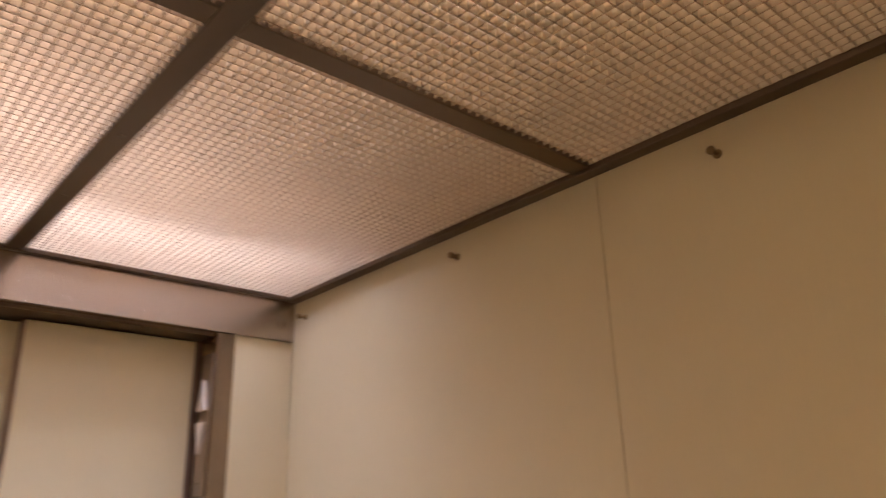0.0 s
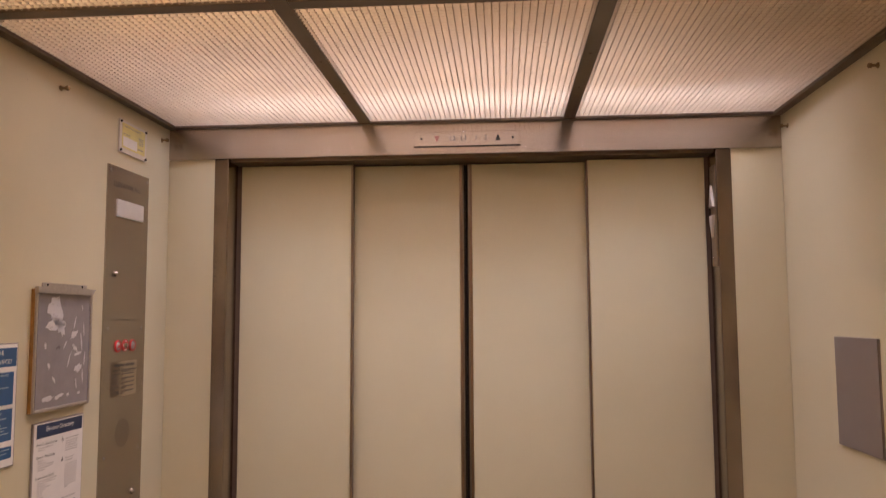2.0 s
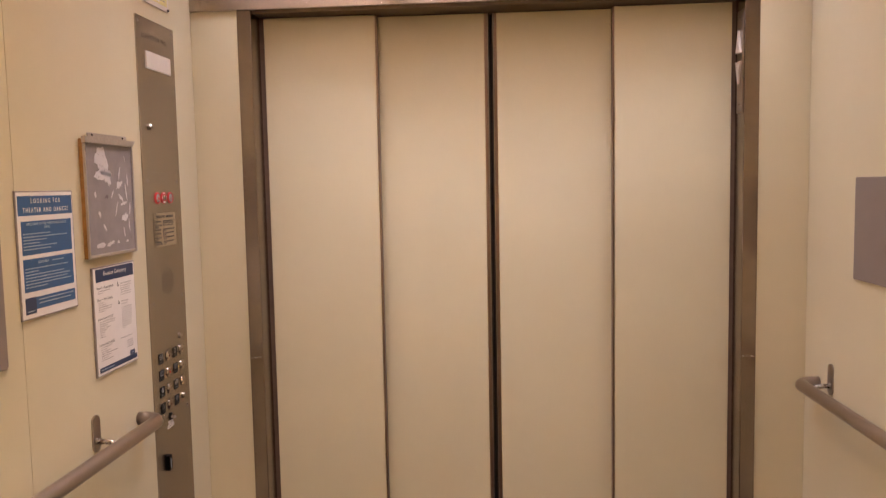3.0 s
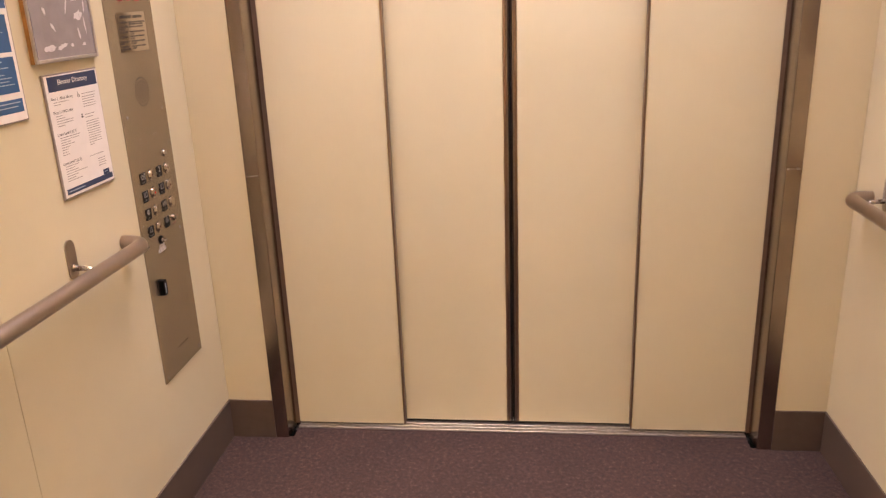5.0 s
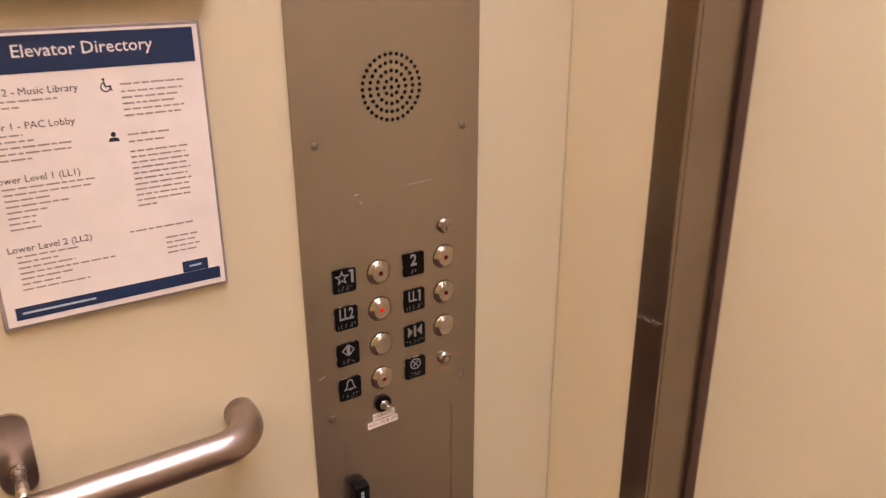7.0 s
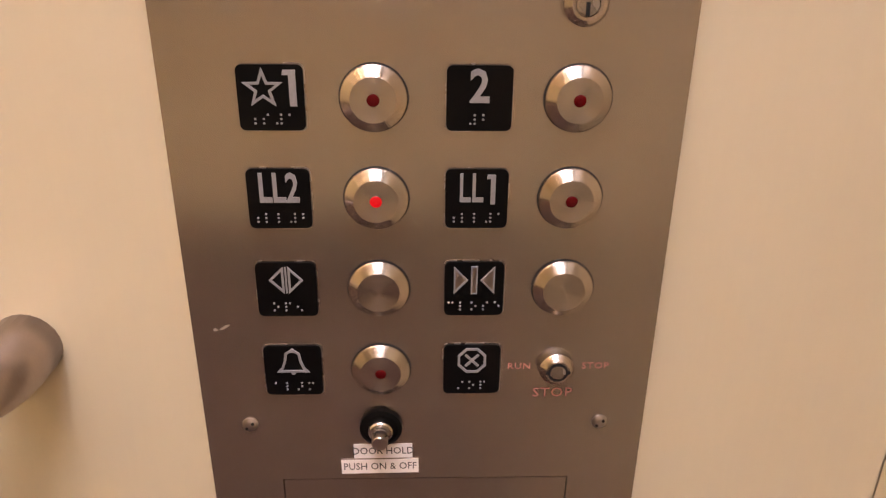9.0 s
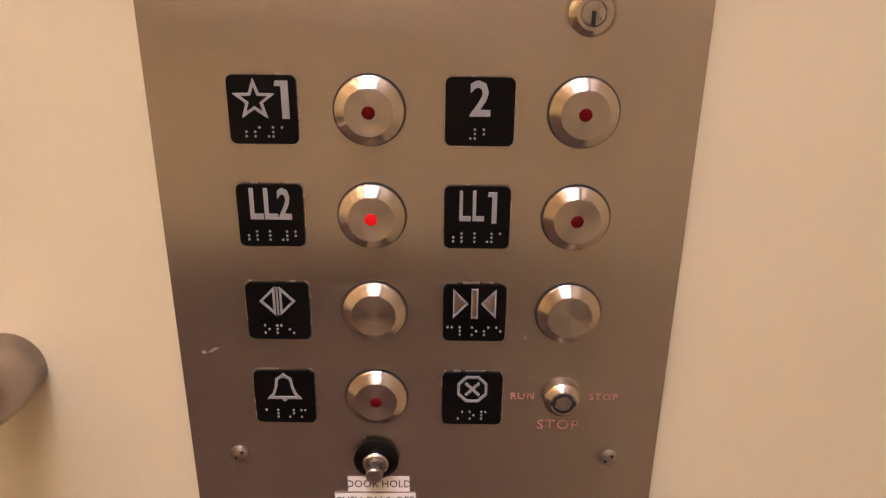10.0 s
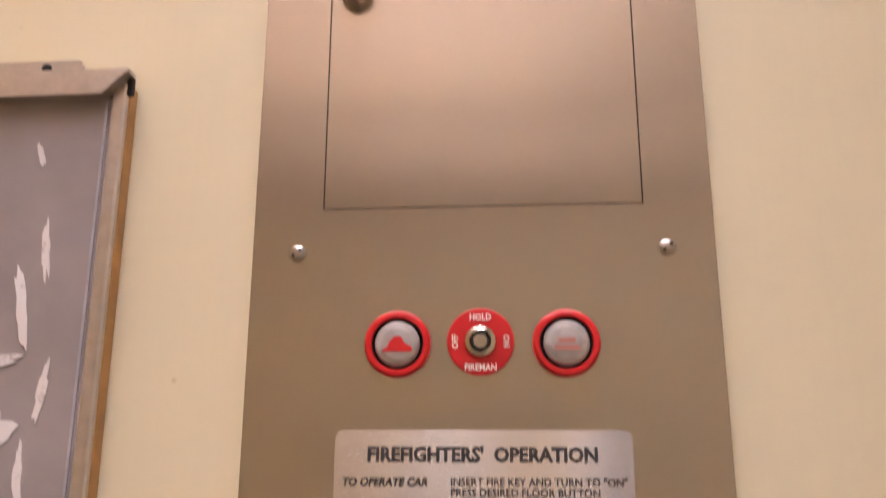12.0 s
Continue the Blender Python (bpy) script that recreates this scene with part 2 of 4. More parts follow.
def rounded(x0, x1, y0, y1, r, n=5):
    pts = []
    for cx, cy, a in ((x1 - r, y1 - r, 0), (x0 + r, y1 - r, 90), (x0 + r, y0 + r, 180), (x1 - r, y0 + r, 270)):
        for k in range(n + 1):
            t = radians(a + 90 * k / n)
            pts.append((cx + r * math.cos(t), cy + r * math.sin(t)))
    return pts


def stroke(bm, pts, width, z0, z1, closed=False):
    """A flat raised line along pts with mitred corners, as one connected strip."""
    n, h = len(pts), width / 2
    sides = []
    for k in range(n):
        p = Vector(pts[k])
        a = Vector(pts[k - 1]) if closed or k else None
        b = Vector(pts[(k + 1) % n]) if closed or k < n - 1 else None
        d1 = (p - a).normalized() if a else (b - p).normalized()
        d2 = (b - p).normalized() if b else d1
        n1, n2 = Vector((-d1.y, d1.x)), Vector((-d2.y, d2.x))
        m = (n1 + n2).normalized()
        m *= h / max(0.3, m.dot(n1))
        sides.append([bm.verts.new((q.x, q.y, z)) for q, z in ((p + m, z0), (p + m, z1), (p - m, z1), (p - m, z0))])
    for k in range(n if closed else n - 1):
        a, b = sides[k], sides[(k + 1) % n]
        for c in range(4):
            bm.faces.new((a[c], a[(c + 1) % 4], b[(c + 1) % 4], b[c]))
    if not closed:
        bm.faces.new(sides[0][::-1])
        bm.faces.new(sides[-1])


def tube(bm, pts, r, n=20, caps=True):
    rings = []
    for i, p in enumerate(pts):
        a, b = Vector(pts[max(i - 1, 0)]), Vector(pts[min(i + 1, len(pts) - 1)])
        q = (b - a).to_track_quat("Z", "Y")
        rings.append([bm.verts.new(Vector(p) + q @ Vector((r * math.cos(2 * math.pi * k / n), r * math.sin(2 * math.pi * k / n), 0))) for k in range(n)])
    for a, b in zip(rings, rings[1:]):
        best = min(range(n), key=lambda s: (a[0].co - b[s].co).length)
        for k in range(n):
            f = bm.faces.new((a[k], a[(k + 1) % n], b[(k + 1 + best) % n], b[(k + best) % n]))
            f.smooth = True
    if caps:
        bm.faces.new(rings[0][::-1])
        bm.faces.new(rings[-1])


def finish(bm, name):
    bmesh.ops.recalc_face_normals(bm, faces=bm.faces)
    me = bpy.data.meshes.new(name)
    bm.to_mesh(me)
    bm.free()
    return me


def thing(name, label, category, m=None, group="", kind=""):
    ob = new(name)
    ob.empty_display_size = 0.05
    ob.matrix_world = m or Matrix()
    return tagged(ob, label, category, group, kind)


def part(name, bm, mat, parent=None, label=""):
    ob = new(name, bm if isinstance(bm, bpy.types.Mesh) else finish(bm, name))
    mats = mat if isinstance(mat, (list, tuple)) else [mat]
    for x in mats:
        ob.data.materials.append(x)
    if any(x in (STEEL_SIDE, STEEL_PANEL, STEEL_PLATE) for x in mats):
        uv = ob.data.uv_layers.new(name="grain")
        for lp in ob.data.loops:
            c = ob.data.vertices[lp.vertex_index].co
            uv.data[lp.index].uv = (c.x, c.y + c.z)
    if parent:
        ob.parent = parent
    if label:
        ob["label"] = label
    if name in ("print", "braille"):
        ob["kind"] = "stuff"
    return ob


def solid(name, mat, label, category, kind, *boxes, m=None, group=""):
    """A thing that is one mesh of boxes."""
    bm = bmesh.new()
    for b in boxes:
        box(bm, *b)
    ob = part(name, bm, mat)
    if m:
        ob.matrix_world = m
    return tagged(ob, label, category, group, kind)


def letters(text, size, cx, cy, z, align="CENTER", wide=1.0, slant=0.0, depth=0.0003, bold=0.0, spacing=1.0, turn=0.0):
    """Raised lettering as a mesh in the local xy plane; cx, cy is the middle (or start) of the line."""
    cu = bpy.data.curves.new("text", "FONT")
    cu.body, cu.size, cu.align_x, cu.align_y = text, size, align, "CENTER"
    cu.extrude, cu.offset, cu.shear, cu.space_character, cu.resolution_u = depth, bold, slant, spacing, 2
    ob = bpy.data.objects.new("text", cu)
    me = bpy.data.meshes.new_from_object(ob)
    bpy.data.objects.remove(ob)
    me.transform(Matrix.Translation((cx, cy, z)) @ pose(0, 0, 0, 0, 0, turn) @ Matrix.Diagonal((wide, 1, 1, 1)))
    return me


def worded(rows, seed):
    """Breaks lines of small print into words of uneven length."""
    rng, out = random.Random(seed), []
    for a, b, z in rows:
        x = a
        while x < b - 0.001:
            w = min(rng.uniform(0.004, 0.013), b - x)
            out.append((x, x + w, z))
            x += w + 0.0017
    return out


def bars(bm, rows, height, z, depth=0.0003):
    """Unreadable lines of print as plain bars: rows of (x0, x1, y)."""
    for x0, x1, y in rows:
        box(bm, x0, x1, y - height / 2, y + height / 2, z, z + depth)


# local frames of the two side walls: local x runs along the wall, local y up, local z into the cab
ON_WEST = Matrix(((0, 0, 1, 0), (1, 0, 0, 0), (0, 1, 0, 0), (0, 0, 0, 1)))
ON_EAST = Matrix(((0, 0, -1, W), (-1, 0, 0, 0), (0, 1, 0, 0), (0, 0, 0, 1)))
ON_SOUTH = Matrix(((1, 0, 0, 0), (0, 0, -1, 0), (0, 1, 0, 0), (0, 0, 0, 1)))   # faces of the door wall


# ---------------------------------------------------------------- shell
solid("floor", CARPET, "maroon speckled carpet covering the elevator floor", "floor", "structure", (0, W, BACK, 0.005, -0.03, 0.0), (0.2245, 1.8055, 0.005, 0.064, -0.03, 0.0))
side_pieces = ((-1.0, 0.0), (-2.0, -1.0), (BACK, -2.0))
for wall_name, x0, x1, xa, xb in (("wall_west", -0.05, -0.004, -0.004, 0.0), ("wall_east", W + 0.004, W + 0.05, W, W + 0.004)):
    w = solid(wall_name, CREAM, "cream laminate elevator side wall with upright panel joints", "wall", "structure", (x0, x1, BACK - 0.05, 0.06, 0.0, 2.75))
    for y0, y1 in side_pieces:
        bm = bmesh.new()
        box(bm, xa - (0.004 if xa < 0 else 0), xb + (0.004 if xa > 0 else 0), y0 + 0.0008, y1 - 0.0008, 0.0, CEIL + 0.02)
        part("wall_panel", bm, CREAM, w)
solid("wall_south", CREAM, "cream laminate rear wall of the elevator cab", "wall", "structure", (0, W, BACK - 0.05, BACK, 0.0, 2.75))
north = solid("wall_north", BRONZE, "front wall of the elevator cab around the doors", "wall", "structure",
              (-0.05, 0.20, 0.16, 0.2, 0, 2.75), (1.83, W + 0.05, 0.16, 0.2, 0, 2.75), (0.2, 1.83, 0.16, 0.2, 2.14, 2.75), (0.0, W, 0.012, 0.16, CEIL + 0.02, 2.75),
              (-0.05, 0.155, 0.012, 0.16, 0, CEIL + 0.02), (1.875, W + 0.05, 0.012, 0.16, 0, CEIL + 0.02))
for x0, x1 in ((0.0004, 0.1605), (1.8695, W - 0.0004)):
    bm = bmesh.new()
    box(bm, x0, x1, 0.0, 0.02, 0.0, 2.134)
    part("return_panel", bm, CREAM, north)
# unseen near-black sheet added for the darkness behind the doors
solid("hoistway_backdrop", DARK, "dark void behind the closed doors", "wall", "structure", (-0.05, W + 0.05, 0.26, 0.28, -0.1, 2.75))

# vinyl base along the walls
base_boxes = {"baseboard_west": (0.0, 0.006, BACK + 0.006, -0.006, 0.0, 0.148, 0.001), "baseboard_east": (W - 0.006, W, BACK + 0.006, -0.006, 0.0, 0.148, 0.001),
              "baseboard_north": (0.0, 0.162, -0.006, 0.0, 0.0, 0.148, 0.001), "baseboard_north_east": (1.868, W, -0.006, 0.0, 0.0, 0.148, 0.001),
              "baseboard_south": (0.0, W, BACK, BACK + 0.006, 0.0, 0.148, 0.001)}
for n, b in base_boxes.items():
    solid(n, VINYL, "dull brown vinyl base strip along the carpet", "baseboard", "structure", b)

# steel jambs, header and sill
for x0, x1, s in ((0.161, 0.2085, 1), (1.8215, 1.869, -1)):
    jamb = thing("door_jamb", "brushed steel jamb beside the elevator doors", "door jamb", kind="structure")
    bm = bmesh.new()
    box(bm, x0, x1, -0.004, 0.004, 0.0, 2.134, 0.0015)
    part("jamb_face", bm, JAMB_FACE, jamb)
    bm = bmesh.new()
    xe, xo = (x1, x0) if s > 0 else (x0, x1)
    prism(bm, [(xo, 0.004), (xe, 0.004), (xe + s * 0.004, 0.078), (xo, 0.077)], 0.0, 2.134)
    part("jamb_return", bm, JAMB_RETURN, jamb)
    bm = bmesh.new()
    box(bm, x0 + 0.004, x1 - 0.004, -0.0055, -0.004, 0.955, 0.961)
    part("joint_clip", bm, CHROME, jamb)
header = thing("door_header", "brushed steel header over the elevator doors", "door header", kind="structure")
bm = bmesh.new()
box(bm, 0.0015, W - 0.0015, -0.008, 0.016, 2.135, CEIL - 0.002, 0.0012)
part("header_face", bm, STEEL_SIDE, header)
bm = bmesh.new()
box(bm, 0.209, 1.821, 0.016, 0.16, 2.127, 2.16)
part("soffit", bm, BRONZE, header)
sill = thing("door_sill", "grooved aluminium door sill with worn tracks", "door sill", kind="structure")
for y0, y1 in ((0.065, 0.079), (0.085, 0.098), (0.104, 0.135), (0.143, 0.16)):
    bm = bmesh.new()
    box(bm, 0.2245, 1.8055, y0, y1, -0.02, 0.006, 0.001)
    part("sill_rib", bm, ALU, sill)
bm = bmesh.new()
box(bm, 0.2085, 1.8215, 0.066, 0.26, -0.029, -0.012)
part("sill_groove", bm, DARK, sill)


# ---------------------------------------------------------------- doors
def door_leaf(x0, x1, y0, strip, label):
    d = thing("door_panel", label, "elevator door", Matrix.Translation((0, 0, 0)), "four leaves of the elevator doors", "structure")
    bm = bmesh.new()
    box(bm, x0, x1, y0, y0 + 0.026, 0.014, 2.124, 0.002)
    part("leaf", bm, DOOR_CREAM, d)
    for a, b in strip:
        bm = bmesh.new()
        box(bm, a, b, y0 - 0.0025, y0 + 0.03, 0.014, 2.124, 0.001)
        part("edge_strip", bm, EDGE_BRONZE, d, "narrow bronze edge strip")
    return d


door_leaf(0.226, 0.614, 0.082, ((0.614, 0.620),), "cream enamelled slow leaf of the closed elevator doors")
door_leaf(0.560, 0.986, 0.118, ((0.986, 0.995),), "cream enamelled centre leaf of the closed elevator doors")
door_leaf(1.028, 1.470, 0.118, ((1.019, 1.028),), "cream enamelled centre leaf of the closed elevator doors")
door_leaf(1.421, 1.806, 0.082, ((1.415, 1.421),), "cream enamelled slow leaf of the closed elevator doors")
for x0, x1 in ((0.9955, 0.9995), (1.0145, 1.0185)):
    solid("door_edge_seal", STEEL_UP, "steel safety edge where the doors meet", "door seal", "structure", (x0, x1, 0.112, 0.150, 0.014, 2.124, 0.001))
for x0, x1 in ((1.0002, 1.0050), (1.0090, 1.0138)):
    solid("door_edge_seal", RUBBER, "black rubber safety edge where doors meet", "door seal", "structure", (x0, x1, 0.118, 0.150, 0.014, 2.124, 0.0015))
# added brown strips carry the shade of the open slots beside the leaves
for x0, x1 in ((0.2088, 0.2255), (1.8065, 1.8212)):
    solid("door_slot_shade", SLOT_SHADE, "brown strip coloured as the shade in the slot beside the doors", "door jamb", "structure", (x0, x1, 0.0845, 0.090, 0.008, 2.126))
# near-black strip put behind the meeting edges for the shade in the gap
solid("door_gap", DARK, "dark strip behind the meeting door edges", "door seal", "structure", (0.990, 1.024, 0.151, 0.158, 0.014, 2.124))

# ---------------------------------------------------------------- luminous ceiling
GX = (0.0, 0.678, 1.354, W)
GY = (0.0, -0.990, -1.985, BACK)
BAR = 0.019
ceiling = thing("ceiling", "luminous ceiling of tan eggcrate louvres in bronze bars", "ceiling", kind="structure")
bars_bm = bmesh.new()
for x in GX[1:3]:
    box(bars_bm, x - BAR, x + BAR, BACK + 0.026, -0.022, CEIL - 0.004, CEIL + 0.022, 0.0012)
for y in GY[1:3]:
    for x0, x1 in ((0.027, GX[1] - BAR), (GX[1] + BAR, GX[2] - BAR), (GX[2] + BAR, W - 0.027)):
        box(bars_bm, x0, x1, y - BAR, y + BAR, CEIL - 0.0035, CEIL + 0.022, 0.0012)
box(bars_bm, 0.0, 0.027, BACK, -0.009, CEIL - 0.010, CEIL + 0.024, 0.0012)
box(bars_bm, W - 0.027, W, BACK, -0.009, CEIL - 0.010, CEIL + 0.024, 0.0012)
box(bars_bm, 0.027, W - 0.027, -0.022, -0.009, CEIL - 0.008, CEIL + 0.024, 0.0012)
box(bars_bm, 0.027, W - 0.027, BACK, BACK + 0.026, CEIL - 0.008, CEIL + 0.024, 0.0012)
for x in GX[1:3]:
    for y in (-0.36, -0.64, -1.35, -1.65):
        lathe(bars_bm, x, y, [(0.0045, CEIL - 0.004), (0.0038, CEIL - 0.0055), (0.0015, CEIL - 0.006)], 10)
part("ceiling_bars", bars_bm, BRONZE, ceiling)

CELL, DEEP = 0.0165, 0.0140


def eggcrate(x0, x1, y0, y1):
    """Open square cells between thin upright blades."""
    nx, ny = round((x1 - x0) / CELL), round((y1 - y0) / CELL)
    verts, faces = [], []

    def blade(a, b, c, d, z0, z1):
        k = len(verts)
        verts.extend([(x, y, z) for x in (a, b) for y in (c, d) for z in (z0, z1)])
        faces.extend([tuple(k + q for q in f) for f in ((0, 2, 6, 4), (0, 1, 3, 2), (4, 6, 7, 5), (0, 4, 5, 1), (2, 3, 7, 6), (1, 5, 7, 3))])
    for k in range(nx + 1):
        x = x0 + (x1 - x0) * k / nx
        blade(x - 0.0008, x + 0.0008, y0, y1, CEIL, CEIL + DEEP)
    for k in range(ny + 1):
        y = y0 + (y1 - y0) * k / ny
        blade(x0, x1, y - 0.0008, y + 0.0008, CEIL - 0.0003, CEIL + DEEP - 0.0004)
    me = bpy.data.meshes.new("louvre_panel")
    me.from_pydata(verts, [], faces)
    for k in range(0, len(faces), 6):   # the lower edge of each blade, opaque and coloured darker for its shade
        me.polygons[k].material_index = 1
    return me


for i in range(3):
    for j in range(3):
        me = eggcrate(GX[i] + 0.012, GX[i + 1] - 0.012, GY[j + 1] + 0.012, GY[j] - 0.012)
        part("louvre_panel", me, [LOUVRE, LOUVRE_EDGE_SHADE], ceiling)
solid("plenum", PLENUM, "pale painted light box over the ceiling panels", "ceiling", "structure", (-0.05, W + 0.05, BACK - 0.05, 0.2, 2.60, 2.64))
for n, b in (("plenum_front", (0.0, W, -0.006, 0.010, CEIL + 0.026, 2.60)), ("plenum_back", (0.0, W, BACK, BACK + 0.004, CEIL + 0.026, 2.60)),
             ("plenum_west", (-0.003, 0.004, BACK, 0, CEIL + 0.026, 2.60)), ("plenum_east", (W - 0.004, W + 0.003, BACK, 0, CEIL + 0.026, 2.60))):
    solid(n, PLENUM, "pale painted side of the ceiling light box", "ceiling", "structure", b)


# ---------------------------------------------------------------- car operating panel
CY = -0.2815   # middle of the panel along the wall
panel = thing("elevator_control_panel", "tall brushed steel control panel screwed to cream wall", "control panel", ON_WEST)
T = 0.004


def holed_plate(x0, x1, y0, y1, holes, z0, z1):
    bm = bmesh.new()
    edges = []

    def loop(pts):
        vs = [bm.verts.new((x, y, z1)) for x, y in pts]
        for k in range(len(vs)):
            edges.append(bm.edges.new((vs[k], vs[(k + 1) % len(vs)])))
    loop([(x0, y0), (x1, y0), (x1, y1), (x0, y1)])
    for hx, hy, r in holes:
        loop([(hx + r * math.cos(2 * math.pi * k / 12), hy + r * math.sin(2 * math.pi * k / 12)) for k in range(12)])
    bmesh.ops.triangle_fill(bm, use_beauty=True, use_dissolve=False, edges=edges)
    top = list(bm.faces)
    g = bmesh.ops.extrude_face_region(bm, geom=top)
    for v in [e for e in g["geom"] if isinstance(e, bmesh.types.BMVert)]:
        v.co.z = z0
    bm.normal_update()
    # hole walls coloured near black for the shade inside the holes
    for f in bm.faces:
        c = f.calc_center_median()
        if abs(f.normal.z) < 0.5 and x0 + 0.002 < c.x < x1 - 0.002 and y0 + 0.002 < c.y < y1 - 0.002:
            f.material_index = 1
    return bm


SPK = (CY + 0.001, 1.262)
holes = [(SPK[0], SPK[1], 0.0024)]
for ring, count in ((1, 8), (2, 16), (3, 24), (4, 32)):
    for k in range(count):
        a = 2 * math.pi * k / count
        holes.append((SPK[0] + 0.0096 * ring * math.cos(a), SPK[1] + 0.0096 * ring * math.sin(a), 0.0024))
PY0, PY1 = -0.408, -0.155
# the plate is cut round the upper cabinet door and the lower cabinet door
UP = (-0.369, -0.1915, 1.593, 1.843)
LO = (-0.367, -0.196, 0.462, 0.803)
part("faceplate", holed_plate(PY0, PY1, UP[3], 2.044, [], 0.0, T), STEEL_PANEL, panel)
part("faceplate", holed_plate(PY0, PY1, LO[3], UP[2], holes, 0.0, T), [STEEL_PANEL, DARK], panel)
part("faceplate", holed_plate(PY0, PY1, 0.425, LO[2], [], 0.0, T), STEEL_PANEL, panel)
for a, b, z0, z1 in ((PY0, UP[0], UP[2], UP[3]), (UP[1], PY1, UP[2], UP[3]), (PY0, LO[0], LO[2], LO[3]), (LO[1], PY1, LO[2], LO[3])):
    bm = bmesh.new()
    box(bm, a, b, z0, z1, 0.0, T)
    part("faceplate", bm, STEEL_PANEL, panel)
# near-black sheet stands in for the dark behind the speaker holes
bm = bmesh.new()
box(bm, PY0 + 0.01, PY1 - 0.01, 0.44, 2.03, -0.002, 0.0008)
part("backing", bm, DARK, panel, "dark space behind the speaker holes")
for (a, b, z0, z1), nm in ((UP, "cabinet_door"), (LO, "cabinet_door")):
    bm = bmesh.new()
    box(bm, a + 0.0007, b - 0.0007, z0 + 0.0007, z1 - 0.0007, 0.001, T - 0.0003)
    part(nm, bm, STEEL_PANEL, panel, "flush steel service door")


def screw(x, y, r=0.0048):
    bm = bmesh.new()
    lathe(bm, x, y, [(r, T), (r * 0.95, T + 0.0012), (r * 0.6, T + 0.0022), (r * 0.2, T + 0.0026)], 18)
    s = part("screw", bm, SCREW_STEEL, panel)
    bm = bmesh.new()
    for d in (-1, 1):
        lathe(bm, x + d * r * 0.38, y + d * r * 0.34, [(r * 0.20, T + 0.0018), (r * 0.20, T + 0.0027)], 8)
    part("drive_hole", bm, DARK, s)


for z in (2.028, 1.568, 1.205, 0.8435, 0.441):
    for d in (-0.101, 0.101):
        screw(CY + d - (0.010 * d / 0.101 * -1 if z in (2.028, 0.441) else 0), z, 0.0046)

# engraved heading and ivory number plate
part("engraving", letters("ELEVATOR NO.", 0.021, CY - 0.008, 1.991, T, spacing=1.25, depth=0.0002), INK, panel)
bm = bmesh.new()
box(bm, -0.360, -0.196, 1.897, 1.948, T, T + 0.006, 0.0012, 2)
part("number_plate", bm, IVORY, panel, "blank ivory plastic plate")


def key_lock(x, y, r, tall, name="key_switch", slot=True):
    bm = bmesh.new()
    lathe(bm, 0, 0, [(r, T), (r, T + tall * 0.55), (r * 0.86, T + tall * 0.8), (r * 0.70, T + tall), (r * 0.55, T + tall), (r * 0.52, T + tall * 0.8)], 28)
    k = part(name, bm, STEEL_TURNED, panel)
    k.location = (x, y, 0)
    bm = bmesh.new()
    lathe(bm, 0, 0, [(r * 0.50, T + tall * 0.78), (r * 0.50, T + tall * 1.02), (r * 0.42, T + tall * 1.05)], 24)
    part("lock_core", bm, CHROME, k)
    if slot:
        bm = bmesh.new()
        box(bm, -r * 0.09, r * 0.09, -r * 0.48, r * 0.10, T + tall * 1.0, T + tall * 1.08)
        part("key_slot", bm, DARK, k)
    return k


key_lock(-0.353, 1.727, 0.0095, 0.010, "cabinet_lock")
key_lock(-0.2085, 1.077, 0.0104, 0.006)


# fire service lamps and key
def fire_lamp(x, shape):
    z = 1.517
    bm = bmesh.new()
    lathe(bm, x, z, [(0.0177, T), (0.0177, T + 0.003), (0.0162, T + 0.0045), (0.0142, T + 0.0045), (0.0136, T + 0.0025)], 40, cap1=False)
    lamp = part("fire_lamp", bm, RED, panel, "red ring around a clear lens")
    bm = bmesh.new()
    lathe(bm, x, z, [(0.0136, T + 0.001), (0.0136, T + 0.003), (0.0122, T + 0.003)], 36)
    part("seal_ring", bm, BLACK, lamp)
    bm = bmesh.new()
    lathe(bm, x, z, [(0.0121, T + 0.003), (0.0110, T + 0.0042), (0.0080, T + 0.0052), (0.004, T + 0.0056)], 36)
    part("lens", bm, LENS, lamp, "frosted clear lens")
    bm = bmesh.new()
    if shape == "hat":
        prism(bm, [(x - 0.0085, z - 0.0042), (x + 0.0085, z - 0.0042), (x + 0.0078, z - 0.0018), (x + 0.0042, z + 0.0002), (x + 0.0022, z + 0.0036), (x - 0.0012, z + 0.0040), (x - 0.0036, z + 0.0014), (x - 0.005, z - 0.0016)], T + 0.0052, T + 0.0058)
    else:
        bars(bm, [(x - 0.0045, x + 0.0045, z + 0.001), (x - 0.0066, x + 0.0066, z - 0.0028)], 0.0026, T + 0.0053, 0.0005)
    part("symbol", bm, RED_INK if shape != "hat" else RED, lamp)


fire_lamp(CY - 0.0437, "hat")
fire_lamp(CY + 0.0455, "bars")
bm = bmesh.new()
lathe(bm, CY + 0.0005, 1.518, [(0.0178, T), (0.0178, T + 0.0022), (0.0172, T + 0.0028), (0.0088, T + 0.0028)], 40)
fire_key = part("fire_key_switch", bm, RED, panel, "red disc around a keyhole")
bm = bmesh.new()
lathe(bm, CY + 0.0005, 1.518, [(0.0086, T + 0.0028), (0.0080, T + 0.0052), (0.0058, T + 0.0060), (0.0056, T + 0.0048), (0.004, T + 0.0048), (0.0036, T + 0.006)], 32)
part("lock_core", bm, STEEL_TURNED, fire_key)
bm = bmesh.new()
lathe(bm, CY + 0.0005, 1.518, [(0.0056, T + 0.0049), (0.0041, T + 0.0050)], 24, cap1=False)
part("key_slot", bm, DARK, fire_key)
